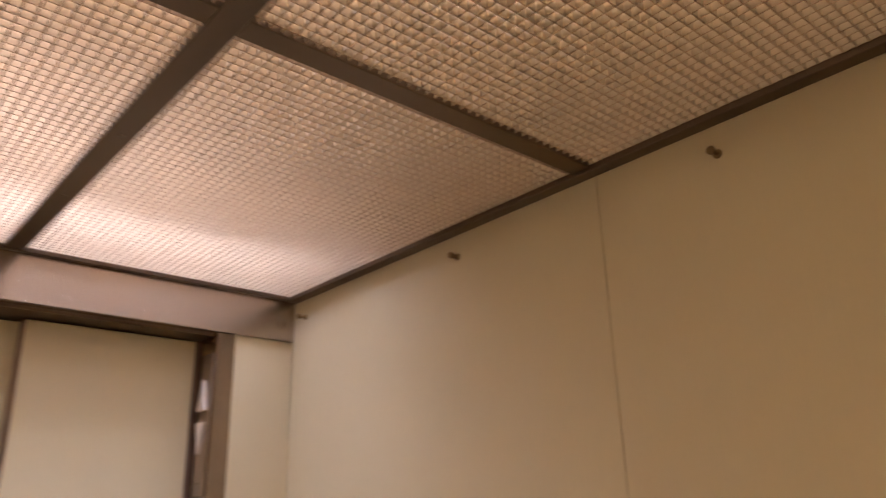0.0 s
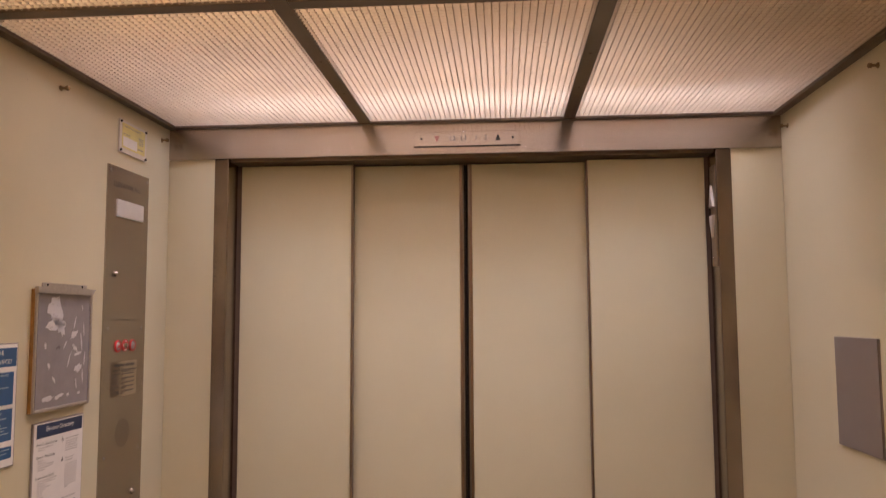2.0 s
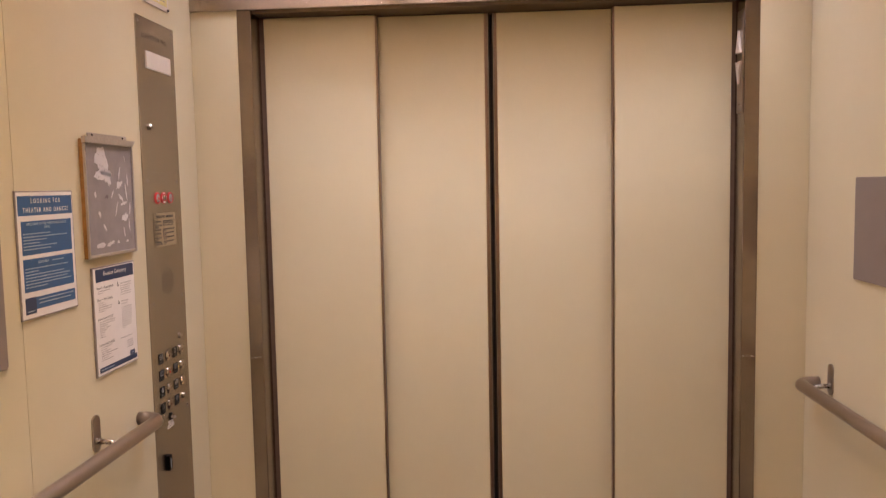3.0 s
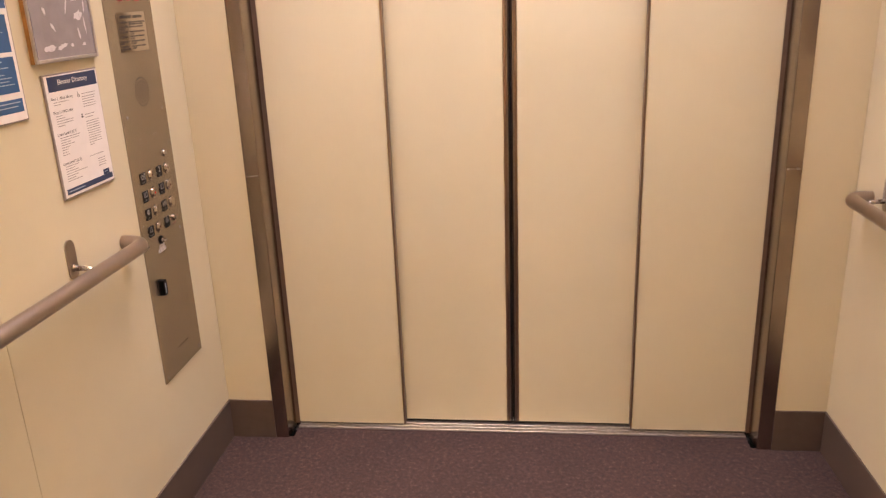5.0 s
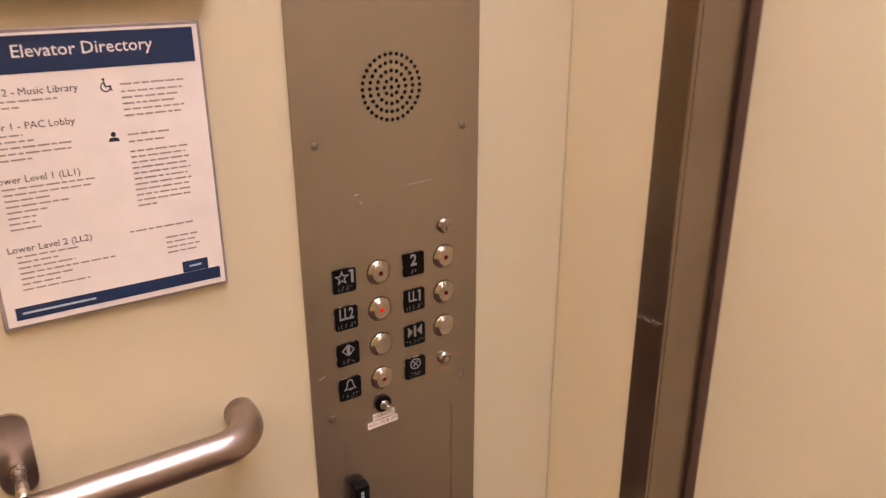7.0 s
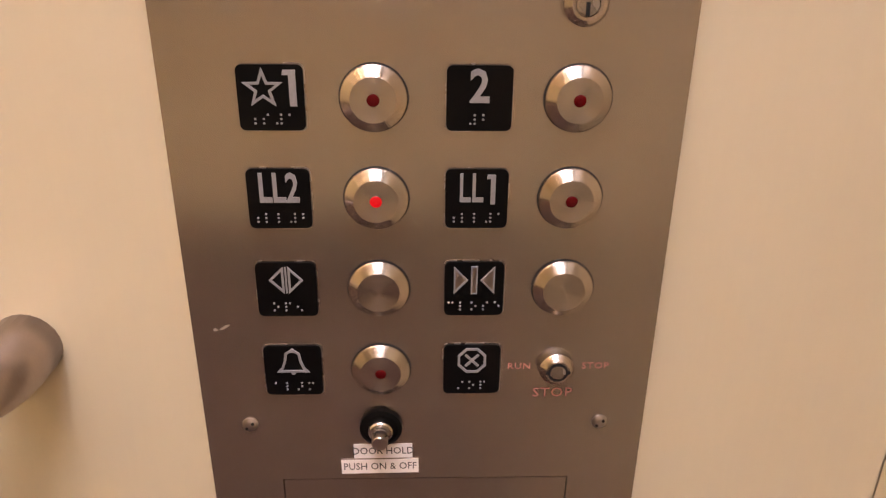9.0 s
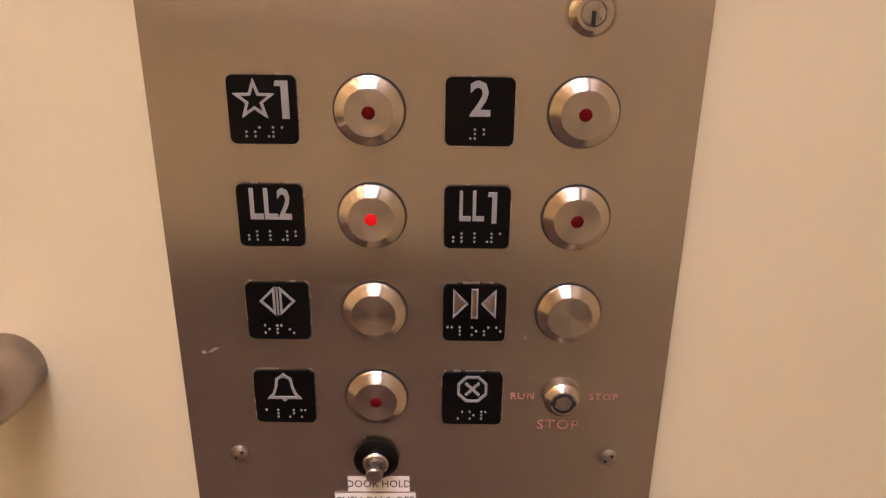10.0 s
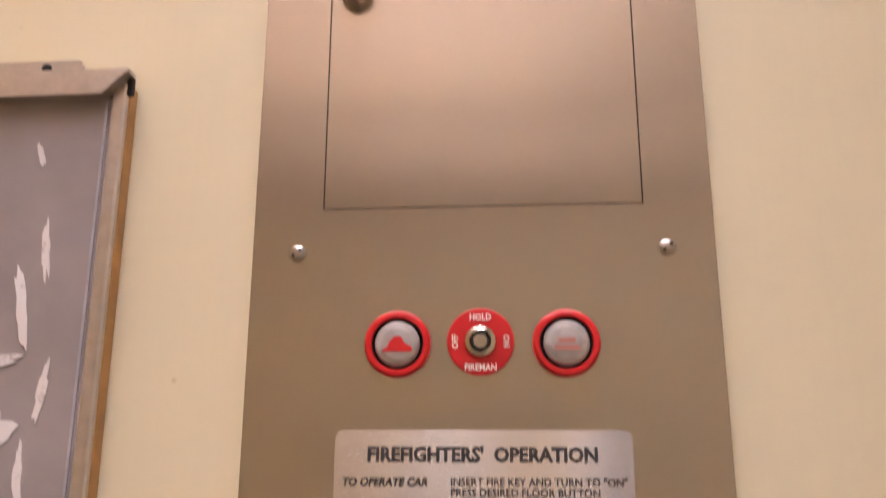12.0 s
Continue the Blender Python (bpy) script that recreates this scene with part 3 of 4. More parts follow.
for txt, dx, dz, turn in (("HOLD", 0, 0.0128, 0), ("FIREMAN", 0, -0.0137, 0), ("ON", 0.0135, 0.0, -90), ("OFF", -0.0133, 0.0, 90)):
    part("lettering", letters(txt, 0.0046, CY + 0.0005 + dx, 1.518 + dz, T + 0.0029, bold=0.00008, turn=turn, wide=0.92), WHITE_INK, fire_key)

# firefighters' plate, slightly bowed
FX0, FX1, FZ0, FZ1 = -0.3575, -0.2045, 1.3700, 1.4725
bm = bmesh.new()
prism(bm, rounded(FX0, FX1, FZ0, FZ1, 0.005), T, T + 0.0012)
plate = part("instruction_plate", bm, STEEL_PLATE, panel, "steel plate lettered with firefighters' instructions")
S = (FX1 - FX0) / 557.0


def on_plate(text, px, py, size, align="LEFT", slant=0.0, bold=0.0, wide=1.0):
    part("lettering", letters(text, size, FX0 + px * S, FZ1 - py * (FZ1 - FZ0) / 371.0, T + 0.0013, align, wide, slant, 0.0001, bold), INK, plate)


on_plate("FIREFIGHTERS'  OPERATION", 278, 46, 0.0098, "CENTER", 0, 0.0004, 0.97)
for text, py in (("TO OPERATE CAR", 95), ("TO CANCEL FLOOR", 139), ("SELECTION", 160), ("TO CLOSE DOOR", 186), ("TO OPEN DOOR", 228), ("TO HOLD CAR AT", 273), ("FLOOR", 294), ("TO RETURN CAR", 320), ("TO RECALL FLOOR", 342)):
    on_plate(text, 15, py, 0.0056, "LEFT", 0.22, 0.0002, 0.97)
for text, py in (("INSERT FIRE KEY AND TURN TO \"ON\"", 94), ("PRESS DESIRED FLOOR BUTTON", 113), ("PRESS \"CALL CANCEL\" BUTTON", 138), ("PRESS AND HOLD \"DOOR CLOSE\"", 184), ("BUTTON", 204), ("PRESS AND HOLD \"DOOR OPEN\"", 227), ("BUTTON", 248), ("WITH DOORS OPEN, TURN KEY", 273), ("TO \"HOLD\"", 294), ("WITH DOORS OPEN, TURN KEY", 320), ("TO \"OFF\"", 342)):
    on_plate(text, 220, py, 0.0055, "LEFT", 0.0, 0.00012, 0.95)

# button rows
TX = (-0.355, -0.256)
BX = (-0.3065, -0.2085)
RZ = (1.033, 0.982, 0.931, 0.8805)
BRAILLE = {"l": (1, 2, 3), "#": (3, 4, 5, 6), "a": (1,), "b": (1, 2), "o": (1, 3, 5), "p": (1, 2, 3, 4), "c": (1, 4), "r": (1, 2, 3, 5), "m": (1, 3, 4), "s": (2, 3, 4), "t": (2, 3, 4, 5), "e": (1, 5), "n": (1, 3, 4, 5), "*": (3, 5), "d": (1, 4, 5)}


BRAILLE.update({"^": (5, 6), "*": (2, 3, 4), "+": (2, 6), "@": (3, 4, 5), "/": (3, 4)})


def sign_tile(x, z, draw, word):
    bm = bmesh.new()
    prism(bm, rounded(x - 0.0158, x + 0.0158, z - 0.0158, z + 0.0158, 0.003, 4), T - 0.001, T + 0.0016)
    t = part("floor_sign", bm, BLACK, panel, "black tile with raised grey symbol and braille")
    bm = bmesh.new()
    prism(bm, rounded(x - 0.0164, x + 0.0164, z - 0.0164, z + 0.0164, 0.0033, 4), T - 0.001, T + 0.0004)
    part("tile_rim", bm, CHROME, t)
    draw(t, x, z, T + 0.0016)
    bm = bmesh.new()
    pitch = 0.0062
    w = pitch * (len(word) - 1) + 0.0021
    for k, ch in enumerate(word):
        for d in BRAILLE[ch]:
            dx, dz = ((d - 1) // 3) * 0.0021, ((d - 1) % 3) * -0.0021
            lathe(bm, x - w / 2 + k * pitch + dx, z - 0.0080 + dz, [(0.00062, T + 0.0015), (0.0005, T + 0.0022)], 7)
    part("braille", bm, SYMBOL, t)


def word_on(text, dx, size=0.0215, wide=0.62):
    def draw(t, x, z, top):
        part("symbol", letters(text, size, x + dx, z + 0.0052, top, wide=wide, depth=0.0006, bold=0.00045), SYMBOL, t)
    return draw


def one(bm, x, z, h, w, top):
    """A bold numeral one with a square flag."""
    prism(bm, [(x + w, z - h), (x + w, z + h), (x - w * 0.9, z + h), (x - w * 1.1, z + h * 0.72), (x - w * 0.1, z + h * 0.72), (x - w * 0.1, z - h)], top, top + 0.0007)


def double_l_one(t, x, z, top):
    part("symbol", letters("LL", 0.0215, x - 0.0030, z + 0.0052, top, wide=0.60, depth=0.0006, bold=0.00025), SYMBOL, t)
    bm = bmesh.new()
    one(bm, x + 0.0072, z + 0.0052, 0.0078, 0.0021, top)
    part("symbol", bm, SYMBOL, t)


def star_one(t, x, z, top):
    bm = bmesh.new()
    pts = []
    for k in range(10):
        r = 0.0083 if k % 2 == 0 else 0.0034
        a = math.pi / 2 + k * math.pi / 5
        pts.append((x - 0.0036 + r * math.cos(a), z + 0.0044 + r * math.sin(a)))
    stroke(bm, pts, 0.0012, top, top + 0.0007, True)
    part("symbol", bm, SYMBOL, t)
    bm = bmesh.new()
    one(bm, x + 0.0092, z + 0.0048, 0.0086, 0.0030, top)
    part("symbol", bm, SYMBOL, t)


def open_doors(t, x, z, top):
    c = z + 0.0058
    for s in (-1, 1):
        bm = bmesh.new()
        stroke(bm, [(x + s * 0.0017, c + 0.0066), (x + s * 0.0017, c - 0.0066), (x + s * 0.0082, c)], 0.0011, top, top + 0.0007, True)
        part("symbol", bm, SYMBOL, t)
    bm = bmesh.new()
    stroke(bm, [(x, c + 0.0076), (x, c - 0.0076)], 0.0009, top, top + 0.0007)
    part("symbol", bm, SYMBOL, t)


def close_doors(t, x, z, top):
    c = z + 0.0054
    for s in (-1, 1):
        bm = bmesh.new()
        tri = [(x + s * 0.0104, c + 0.0070), (x + s * 0.0104, c - 0.0070), (x + s * 0.0038, c)][::s]
        prism(bm, tri, top, top + 0.0004)
        part("symbol_fill", bm, BRACKET_STEEL, t)
        bm = bmesh.new()
        stroke(bm, tri, 0.0008, top, top + 0.0007, True)
        part("symbol", bm, SYMBOL, t)
    bm = bmesh.new()
    box(bm, x - 0.0014, x + 0.0014, c - 0.0078, c + 0.0078, top, top + 0.0004)
    part("symbol_fill", bm, BRACKET_STEEL, t)
    bm = bmesh.new()
    stroke(bm, [(x - 0.0014, c - 0.0078), (x + 0.0014, c - 0.0078), (x + 0.0014, c + 0.0078), (x - 0.0014, c + 0.0078)], 0.0006, top, top + 0.0007, True)
    part("symbol", bm, SYMBOL, t)


def bell(t, x, z, top):
    bm = bmesh.new()
    c = z + 0.0055
    half = [(0.0012, 0.0072), (0.0036, 0.0056), (0.0042, 0.0010), (0.0058, -0.0036), (0.0076, -0.0056)]
    pts = [(x + a, c + b) for a, b in half] + [(x - a, c + b) for a, b in half[::-1]]
    stroke(bm, pts, 0.0013, top, top + 0.0007, True)
    lathe(bm, x, c - 0.0066, [(0.0013, top), (0.0012, top + 0.0007)], 12)
    lathe(bm, x, c + 0.0080, [(0.0010, top), (0.0009, top + 0.0007)], 12)
    part("symbol", bm, SYMBOL, t)


def stop_cross(t, x, z, top):
    bm = bmesh.new()
    c = z + 0.0062
    stroke(bm, [(x + 0.0078 * math.cos(radians(22.5 + 45 * k)), c + 0.0078 * math.sin(radians(22.5 + 45 * k))) for k in range(8)], 0.0013, top, top + 0.0007, True)
    part("symbol", bm, SYMBOL, t)
    bm = bmesh.new()
    stroke(bm, [(x - 0.0036, c - 0.0036), (x + 0.0036, c + 0.0036)], 0.0013, top, top + 0.0007)
    stroke(bm, [(x - 0.0036, c + 0.0036), (x + 0.0036, c - 0.0036)], 0.0013, top, top + 0.0008)
    part("symbol", bm, SYMBOL, t)


sign_tile(TX[0], RZ[0], star_one, "^*#a")
sign_tile(TX[1], RZ[0], word_on("2", 0, 0.0222, 0.90), "#b")
sign_tile(TX[0], RZ[1], word_on("LL2", 0, 0.0215, 0.65), "^ll#b")
sign_tile(TX[1], RZ[1], double_l_one, "^ll#a")
sign_tile(TX[0], RZ[2], open_doors, "op+")
sign_tile(TX[1], RZ[2], close_doors, "close")
sign_tile(TX[0], RZ[3], bell, "al@m")
sign_tile(TX[1], RZ[3], stop_cross, "/op")


CAP = []


def push_button(x, z, lens):
    bm = bmesh.new()
    lathe(bm, x, z, [(0.0168, T), (0.0168, T + 0.0004)], 40)
    b = part("push_button", bm, DARK, panel, "round turned steel push button")
    if not CAP:
        bm = bmesh.new()
        lathe(bm, 0, 0, [(0.0162, T), (0.0162, T + 0.0018), (0.0158, T + 0.0024), (0.0114, T + 0.0058), (0.0111, T + 0.0060), (0.003, T + 0.0058)], 56)
        CAP.append(finish(bm, "cap"))
        CAP[0].materials.append(STEEL_TURNED)
    cap = part("cap", CAP[0], [], b)
    cap.location = (x, z, 0)
    if lens:
        bm = bmesh.new()
        lathe(bm, x, z, [(0.0031, T + 0.0058), (0.0028, T + 0.0062), (0.0014, T + 0.0066)], 20)
        part("indicator", bm, lens, b, "lit red indicator" if lens == RED_LIT else "dark red indicator")


for r in range(4):
    for c in range(2):
        if (r, c) != (3, 1):
            push_button(BX[c], RZ[r], None if r == 2 else RED_LIT if (r, c) == (1, 0) else RED_LENS)

# stop key with red engraving
stop = key_lock(BX[1], RZ[3] + 0.001, 0.0098, 0.007, slot=False)
bm = bmesh.new()
lathe(bm, 0, 0, [(0.0056, T + 0.0074), (0.0044, T + 0.0075)], 24, cap1=False)
box(bm, -0.0068, -0.0050, -0.0008, 0.0008, T + 0.0070, T + 0.0076)
box(bm, 0.0050, 0.0068, -0.0008, 0.0008, T + 0.0070, T + 0.0076)
part("key_slot", bm, DARK, stop)
for txt, dx, dz, size in (("RUN", -0.0208, 0.001, 0.0058), ("STOP", 0.0222, 0.001, 0.0058), ("STOP", -0.001, -0.0168, 0.0086)):
    part("engraving", letters(txt, size, BX[1] + dx, RZ[3] + dz, T + 0.0002, wide=1.05, depth=0.0001, spacing=1.1), RED_INK, panel)

# door hold pull knob and its two paper strips
HX, HZ = -0.3075, 0.8415
bm = bmesh.new()
lathe(bm, HX, HZ, [(0.0124, T), (0.0122, T + 0.003), (0.0100, T + 0.0042)], 36)
hold = part("door_hold_knob", bm, BLACK, panel, "steel plunger knob in a black collar")
bm = bmesh.new()
lathe(bm, HX, HZ, [(0.0072, T + 0.004), (0.0070, T + 0.0065), (0.0062, T + 0.0075), (0.0052, T + 0.0075), (0.0050, T + 0.010), (0.0046, T + 0.010), (0.0046, T + 0.0165), (0.0042, T + 0.017)], 28)
part("plunger", bm, CHROME, hold)
for txt, cx, cz, hw, tilt in (("DOOR HOLD", HX + 0.0008, 0.8235, 0.0172, 0.6), ("PUSH ON & OFF", HX - 0.0012, 0.8125, 0.0228, 0.8)):
    bm = bmesh.new()
    box(bm, -hw, hw, -0.0050, 0.0050, 0, 0.0003)
    strip = part("paper_label", bm, PAPER, panel, "white paper strip with black lettering")
    strip.matrix_basis = Matrix.Translation((cx, cz, T + (0.0001 if hw < 0.02 else 0.0005))) @ pose(0, 0, 0, 0, 0, tilt)
    part("lettering", letters(txt, 0.0070, 0, 0, 0.00035, wide=0.86, depth=0.00005), INK, strip)

# small scuffs in the steel
for sx, sz, w, h, a in ((-0.3905, 0.9075, 0.0035, 0.0009, 0.5), (-0.3955, 0.906, 0.0014, 0.0011, 0.0), (-0.333, 1.139, 0.0045, 0.0014, 0.05), (-0.327, 1.128, 0.0007, 0.0040, 0.4), (-0.245, 1.141, 0.022, 0.0007, 0.03)):
    bm = bmesh.new()
    pts = [(w * q * math.cos(2 * math.pi * k / 9), h * q * math.sin(2 * math.pi * k / 9)) for k, q in enumerate((1, 0.7, 1.1, 0.8, 1, 0.75, 1.05, 0.8, 0.9))]
    prism(bm, [(sx + u * math.cos(a) - v * math.sin(a), sz + u * math.sin(a) + v * math.cos(a)) for u, v in pts], T, T + 0.00005)
    part("scuff", bm, SCUFF, panel, "pale scuff in the steel")

# maker's line on the lower cabinet door, too small to read
bm = bmesh.new()
bars(bm, [(-0.305, -0.279, 0.497), (-0.275, -0.262, 0.497), (-0.258, -0.236, 0.497)], 0.0035, T - 0.0002, 0.0002)
part("engraving", bm, BRONZE, panel)

# card reader stub
bm = bmesh.new()
box(bm, -0.361, -0.340, 0.687, 0.733, T, T + 0.015, 0.0018, 2)
reader = part("card_reader", bm, BLACK, panel, "small black card reader")
bm = bmesh.new()
for k in range(5):
    box(bm, -0.3535, -0.3490, 0.694 + k * 0.0062, 0.6985 + k * 0.0062, T + 0.015, T + 0.0153)
part("lettering", bm, PALE_INK, reader)
lock_hole = bmesh.new()
lathe(lock_hole, -0.352, 0.672, [(0.0016, T + 0.0002), (0.0014, T + 0.0005)], 10)
part("rivet", lock_hole, DARK, panel)

# ---------------------------------------------------------------- header indicator
ind = thing("floor_indicator", "brushed steel floor indicator plate on the header", "floor indicator", ON_SOUTH @ Matrix.Translation((0, 0, 0.008)))
bm = bmesh.new()
box(bm, 0.843, 1.194, 2.161, 2.209, 0.0, 0.005, 0.0008)
part("plate", bm, STEEL_SIDE, ind)
# near-black strip painted as the shadow under the plate's lower edge
bm = bmesh.new()
box(bm, 0.843, 1.194, 2.1585, 2.161, 0.0, 0.003)
part("shadow_strip", bm, DARK, ind)


def ix(p):
    return 0.843 + (p - 382) * 0.000616


for txt, p in (("L2", 590), ("L1", 650), ("1", 716), ("2", 767)):
    part("numeral", letters(txt, 0.022, ix(p), 2.186, 0.0052, depth=0.0002), GREY_INK, ind)
for p, s in ((505, -1), (833, 1)):
    bm = bmesh.new()
    prism(bm, [(ix(p) - 0.008, 2.186 - s * 0.009), (ix(p) + 0.008, 2.186 - s * 0.009), (ix(p) + 0.002, 2.186 + s * 0.009), (ix(p) - 0.002, 2.186 + s * 0.009)][::s], 0.005, 0.0056)
    part("arrow", bm, INK if s > 0 else RED_INK, ind)
for p in (422, 912):
    bm = bmesh.new()
    lathe(bm, ix(p), 2.186, [(0.0036, 0.005), (0.003, 0.0062)], 14)
    part("screw", bm, INK, ind)

# ---------------------------------------------------------------- direction lantern in the jamb
ON_REVEAL = Matrix(((0, 0, -1, 1.8215), (1, 0, 0, 0), (0, 1, 0, 0), (0, 0, 0, 1))) @ Matrix.Diagonal((1, 1, 1, 1))
lantern = thing("direction_lantern", "steel lantern plate with white arrows in the jamb", "direction lantern", ON_REVEAL)
bm = bmesh.new()
box(bm, 0.004, 0.062, 1.757, 2.085, 0.0, 0.005, 0.001)
part("plate", bm, STEEL_UP, lantern)
for z, s in ((1.985, 1), (1.885, -1)):
    bm = bmesh.new()
    prism(bm, [(0.012, z - s * 0.036), (0.054, z - s * 0.036), (0.033, z + s * 0.036)][::s], 0.005, 0.013)
    part("arrow_lens", bm, IVORY, lantern, "white raised plastic arrow")
for z in (2.065, 1.785):
    bm = bmesh.new()
    lathe(bm, 0.033, z, [(0.0035, 0.005), (0.0028, 0.007)], 12)
    part("screw", bm, CHROME, lantern)


# ---------------------------------------------------------------- handrails
def handrail(m, near, far, bracket_at, label):
    """Local x along the wall, y up, z into the cab."""
    rail = thing("handrail", label, "handrail", m, "handrails on the side walls")
    h, out, r = 0.895, 0.065, 0.019
    s = 1 if near > far else -1
    bend = 0.046
    pts = [(near, h, 0.0)]
    for k in range(0, 9):
        a = radians(90 * k / 8)
        pts.append((near - s * bend * (1 - math.cos(a)), h, out - bend + bend * math.sin(a)))
    for k in range(8, -1, -1):
        a = radians(90 * k / 8)
        pts.append((far + s * bend * (1 - math.cos(a)), h, out - bend + bend * math.sin(a)))
    pts.append((far, h, 0.0))
    bm = bmesh.new()
    tube(bm, pts, r, 24)
    part("rail", bm, RAIL_STEEL, rail)
    for x in bracket_at:
        bm = bmesh.new()
        out_pts = rounded(x - 0.018, x + 0.018, 0.880, 0.976, 0.0178, 8)
        prism(bm, out_pts, 0.0, 0.004)
        b = part("bracket", bm, BRACKET_STEEL, rail, "steel bracket plate with rounded ends")
        bm = bmesh.new()
        tube(bm, [(x, 0.908, 0.003), (x, 0.906, 0.040), (x, 0.897, 0.062)], 0.0065, 14)
        part("pin", bm, CHROME, b)
        bm = bmesh.new()
        lathe(bm, x, 0.908, [(0.0095, 0.004), (0.009, 0.007), (0.0065, 0.008)], 18)
        part("collar", bm, CHROME, b)


handrail(ON_WEST, -0.500, -2.75, (-0.735,), "brushed steel tube handrail returning to the cream wall")
handrail(ON_EAST, 0.105, 2.75, (0.198,), "brushed steel tube handrail beside the elevator doors")


# ---------------------------------------------------------------- studs for protective pads
def stud(m, x, z):
    s = thing("pad_stud", "small dull brass pad stud high on the wall", "wall stud", m @ Matrix.Translation((x, z, 0)), "pad studs below the ceiling")
    bm = bmesh.new()
    lathe(bm, 0, 0, [(0.0075, 0.0), (0.0070, 0.002), (0.0035, 0.003), (0.0035, 0.015)], 16)
    part("base", bm, BRASS, s)
    bm = bmesh.new()
    lathe(bm, 0, 0, [(0.0035, 0.015), (0.0065, 0.016), (0.0068, 0.021), (0.004, 0.024)], 16)
    part("head", bm, BRASS, s)


for y in (-0.062, -0.651):
    stud(ON_WEST, y, 2.191)
for y in (0.060, 0.643, 1.223):
    stud(ON_EAST, y, 2.191)

# ---------------------------------------------------------------- certificate holder
cert = thing("certificate_holder", "clear acrylic holder with a yellow certificate", "certificate", ON_WEST)
bm = bmesh.new()
box(bm, -0.352, -0.181, 2.092, 2.191, 0.0, 0.005, 0.0008)
part("backplate", bm, IVORY, cert)
bm = bmesh.new()
box(bm, -0.338, -0.193, 2.107, 2.182, 0.005, 0.0056)
part("certificate", bm, YELLOW_PAPER, cert, "yellow printed certificate")
bm = bmesh.new()
bars(bm, [(-0.325, -0.225, 2.174), (-0.325, -0.205, 2.120)] + [(-0.235, -0.205, 2.155 - 0.006 * k) for k in range(4)] + [(-0.33, -0.29, 2.150)], 0.0022, 0.0056)
part("print", bm, GREY_INK, cert)
bm = bmesh.new()
box(bm, -0.332, -0.245, 2.112, 2.142, 0.0056, 0.0060)
part("sticker", bm, PAPER, cert)
for x in (-0.345, -0.188):
    for z in (2.098, 2.185):
        bm = bmesh.new()
        lathe(bm, x, z, [(0.0042, 0.005), (0.0036, 0.009)], 12)
        part("screw", bm, INK, cert)

# ---------------------------------------------------------------- notice frame with torn scraps
X0, X1, Z0, Z1, D = -0.739, -0.486, 1.372, 1.671, 0.0145
notice = thing("notice_frame", "wall notice frame with grey sheet and torn paper scraps", "notice frame", ON_WEST)
bm = bmesh.new()
box(bm, X0, X1, Z0, Z1, 0.0, D - 0.005, 0.001)
part("backboard", bm, OAK, notice, "orange stained wooden backboard")
for b in ((X0, X0 + 0.0085, Z0, Z1), (X1 - 0.0085, X1, Z0, Z1), (X0 + 0.0085, X1 - 0.0085, Z0, Z0 + 0.0085)):
    bm = bmesh.new()
    box(bm, *b, D - 0.005, D, 0.0012)
    part("frame_strip", bm, FRAME_METAL, notice, "dull aluminium frame strip")
bm = bmesh.new()
box(bm, X0 + 0.0085, X1 - 0.0085, Z0 + 0.0085, Z1 - 0.004, D - 0.005, D - 0.002)
part("sheet", bm, COVER, notice, "mauve grey cover sheet")
for b in ((X0 + 0.0105, X0 + 0.0120, Z0 + 0.011, Z1 - 0.012), (X1 - 0.0120, X1 - 0.0105, Z0 + 0.011, Z1 - 0.012)):
    bm = bmesh.new()
    box(bm, *b, D - 0.002, D - 0.0008)
    part("sleeve_seam", bm, SEAM, notice, "bluish welded edge of the plastic sleeve")
bm = bmesh.new()
prism(bm, [(X0 - 0.003, Z1 - 0.010), (X1 - 0.012, Z1 - 0.010), (X1 + 0.001, Z1 + 0.003), (X1 + 0.003, Z1 + 0.003), (X1 + 0.003, Z1 + 0.0055), (X0 - 0.003, Z1 + 0.0055)], D - 0.004, D + 0.006)
part("clip_rail", bm, FRAME_METAL, notice, "hinged aluminium clip rail")
bm = bmesh.new()
prism(bm, [(X1 - 0.010, Z1 - 0.010), (X1 + 0.003, Z1 - 0.008), (X1 + 0.003, Z1 + 0.0025), (X1 + 0.001, Z1 + 0.0025)], D - 0.004, D - 0.001)
part("rail_end", bm, DARK, notice)
bm = bmesh.new()
prism(bm, rounded(X0 + 0.025, X1 - 0.03, Z1 - 0.002, Z1 + 0.016, 0.003, 3), 0.0095, 0.0125)
part("hanger", bm, FRAME_METAL, notice, "dull metal hanging plate")
for x in (X0 + 0.045, X1 - 0.052):
    bm = bmesh.new()
    lathe(bm, x, Z1 + 0.0110, [(0.0032, 0.0125), (0.0024, 0.0138)], 12)
    part("screw", bm, DARK, notice)
rng = random.Random(11)


def scrap(cx, cz, w, h, lean=0.0, n=19):
    bm = bmesh.new()
    pts = []
    for k in range(n):
        a = 2 * math.pi * k / n
        q = rng.uniform(0.55, 1.1)
        u, v = w * q * math.cos(a), h * q * math.sin(a)
        pts.append((cx + u * math.cos(lean) - v * math.sin(lean), cz + u * math.sin(lean) + v * math.cos(lean)))
    prism(bm, pts, D - 0.002, D - 0.0014)
    part("paper_scrap", bm, SCRAP, notice)


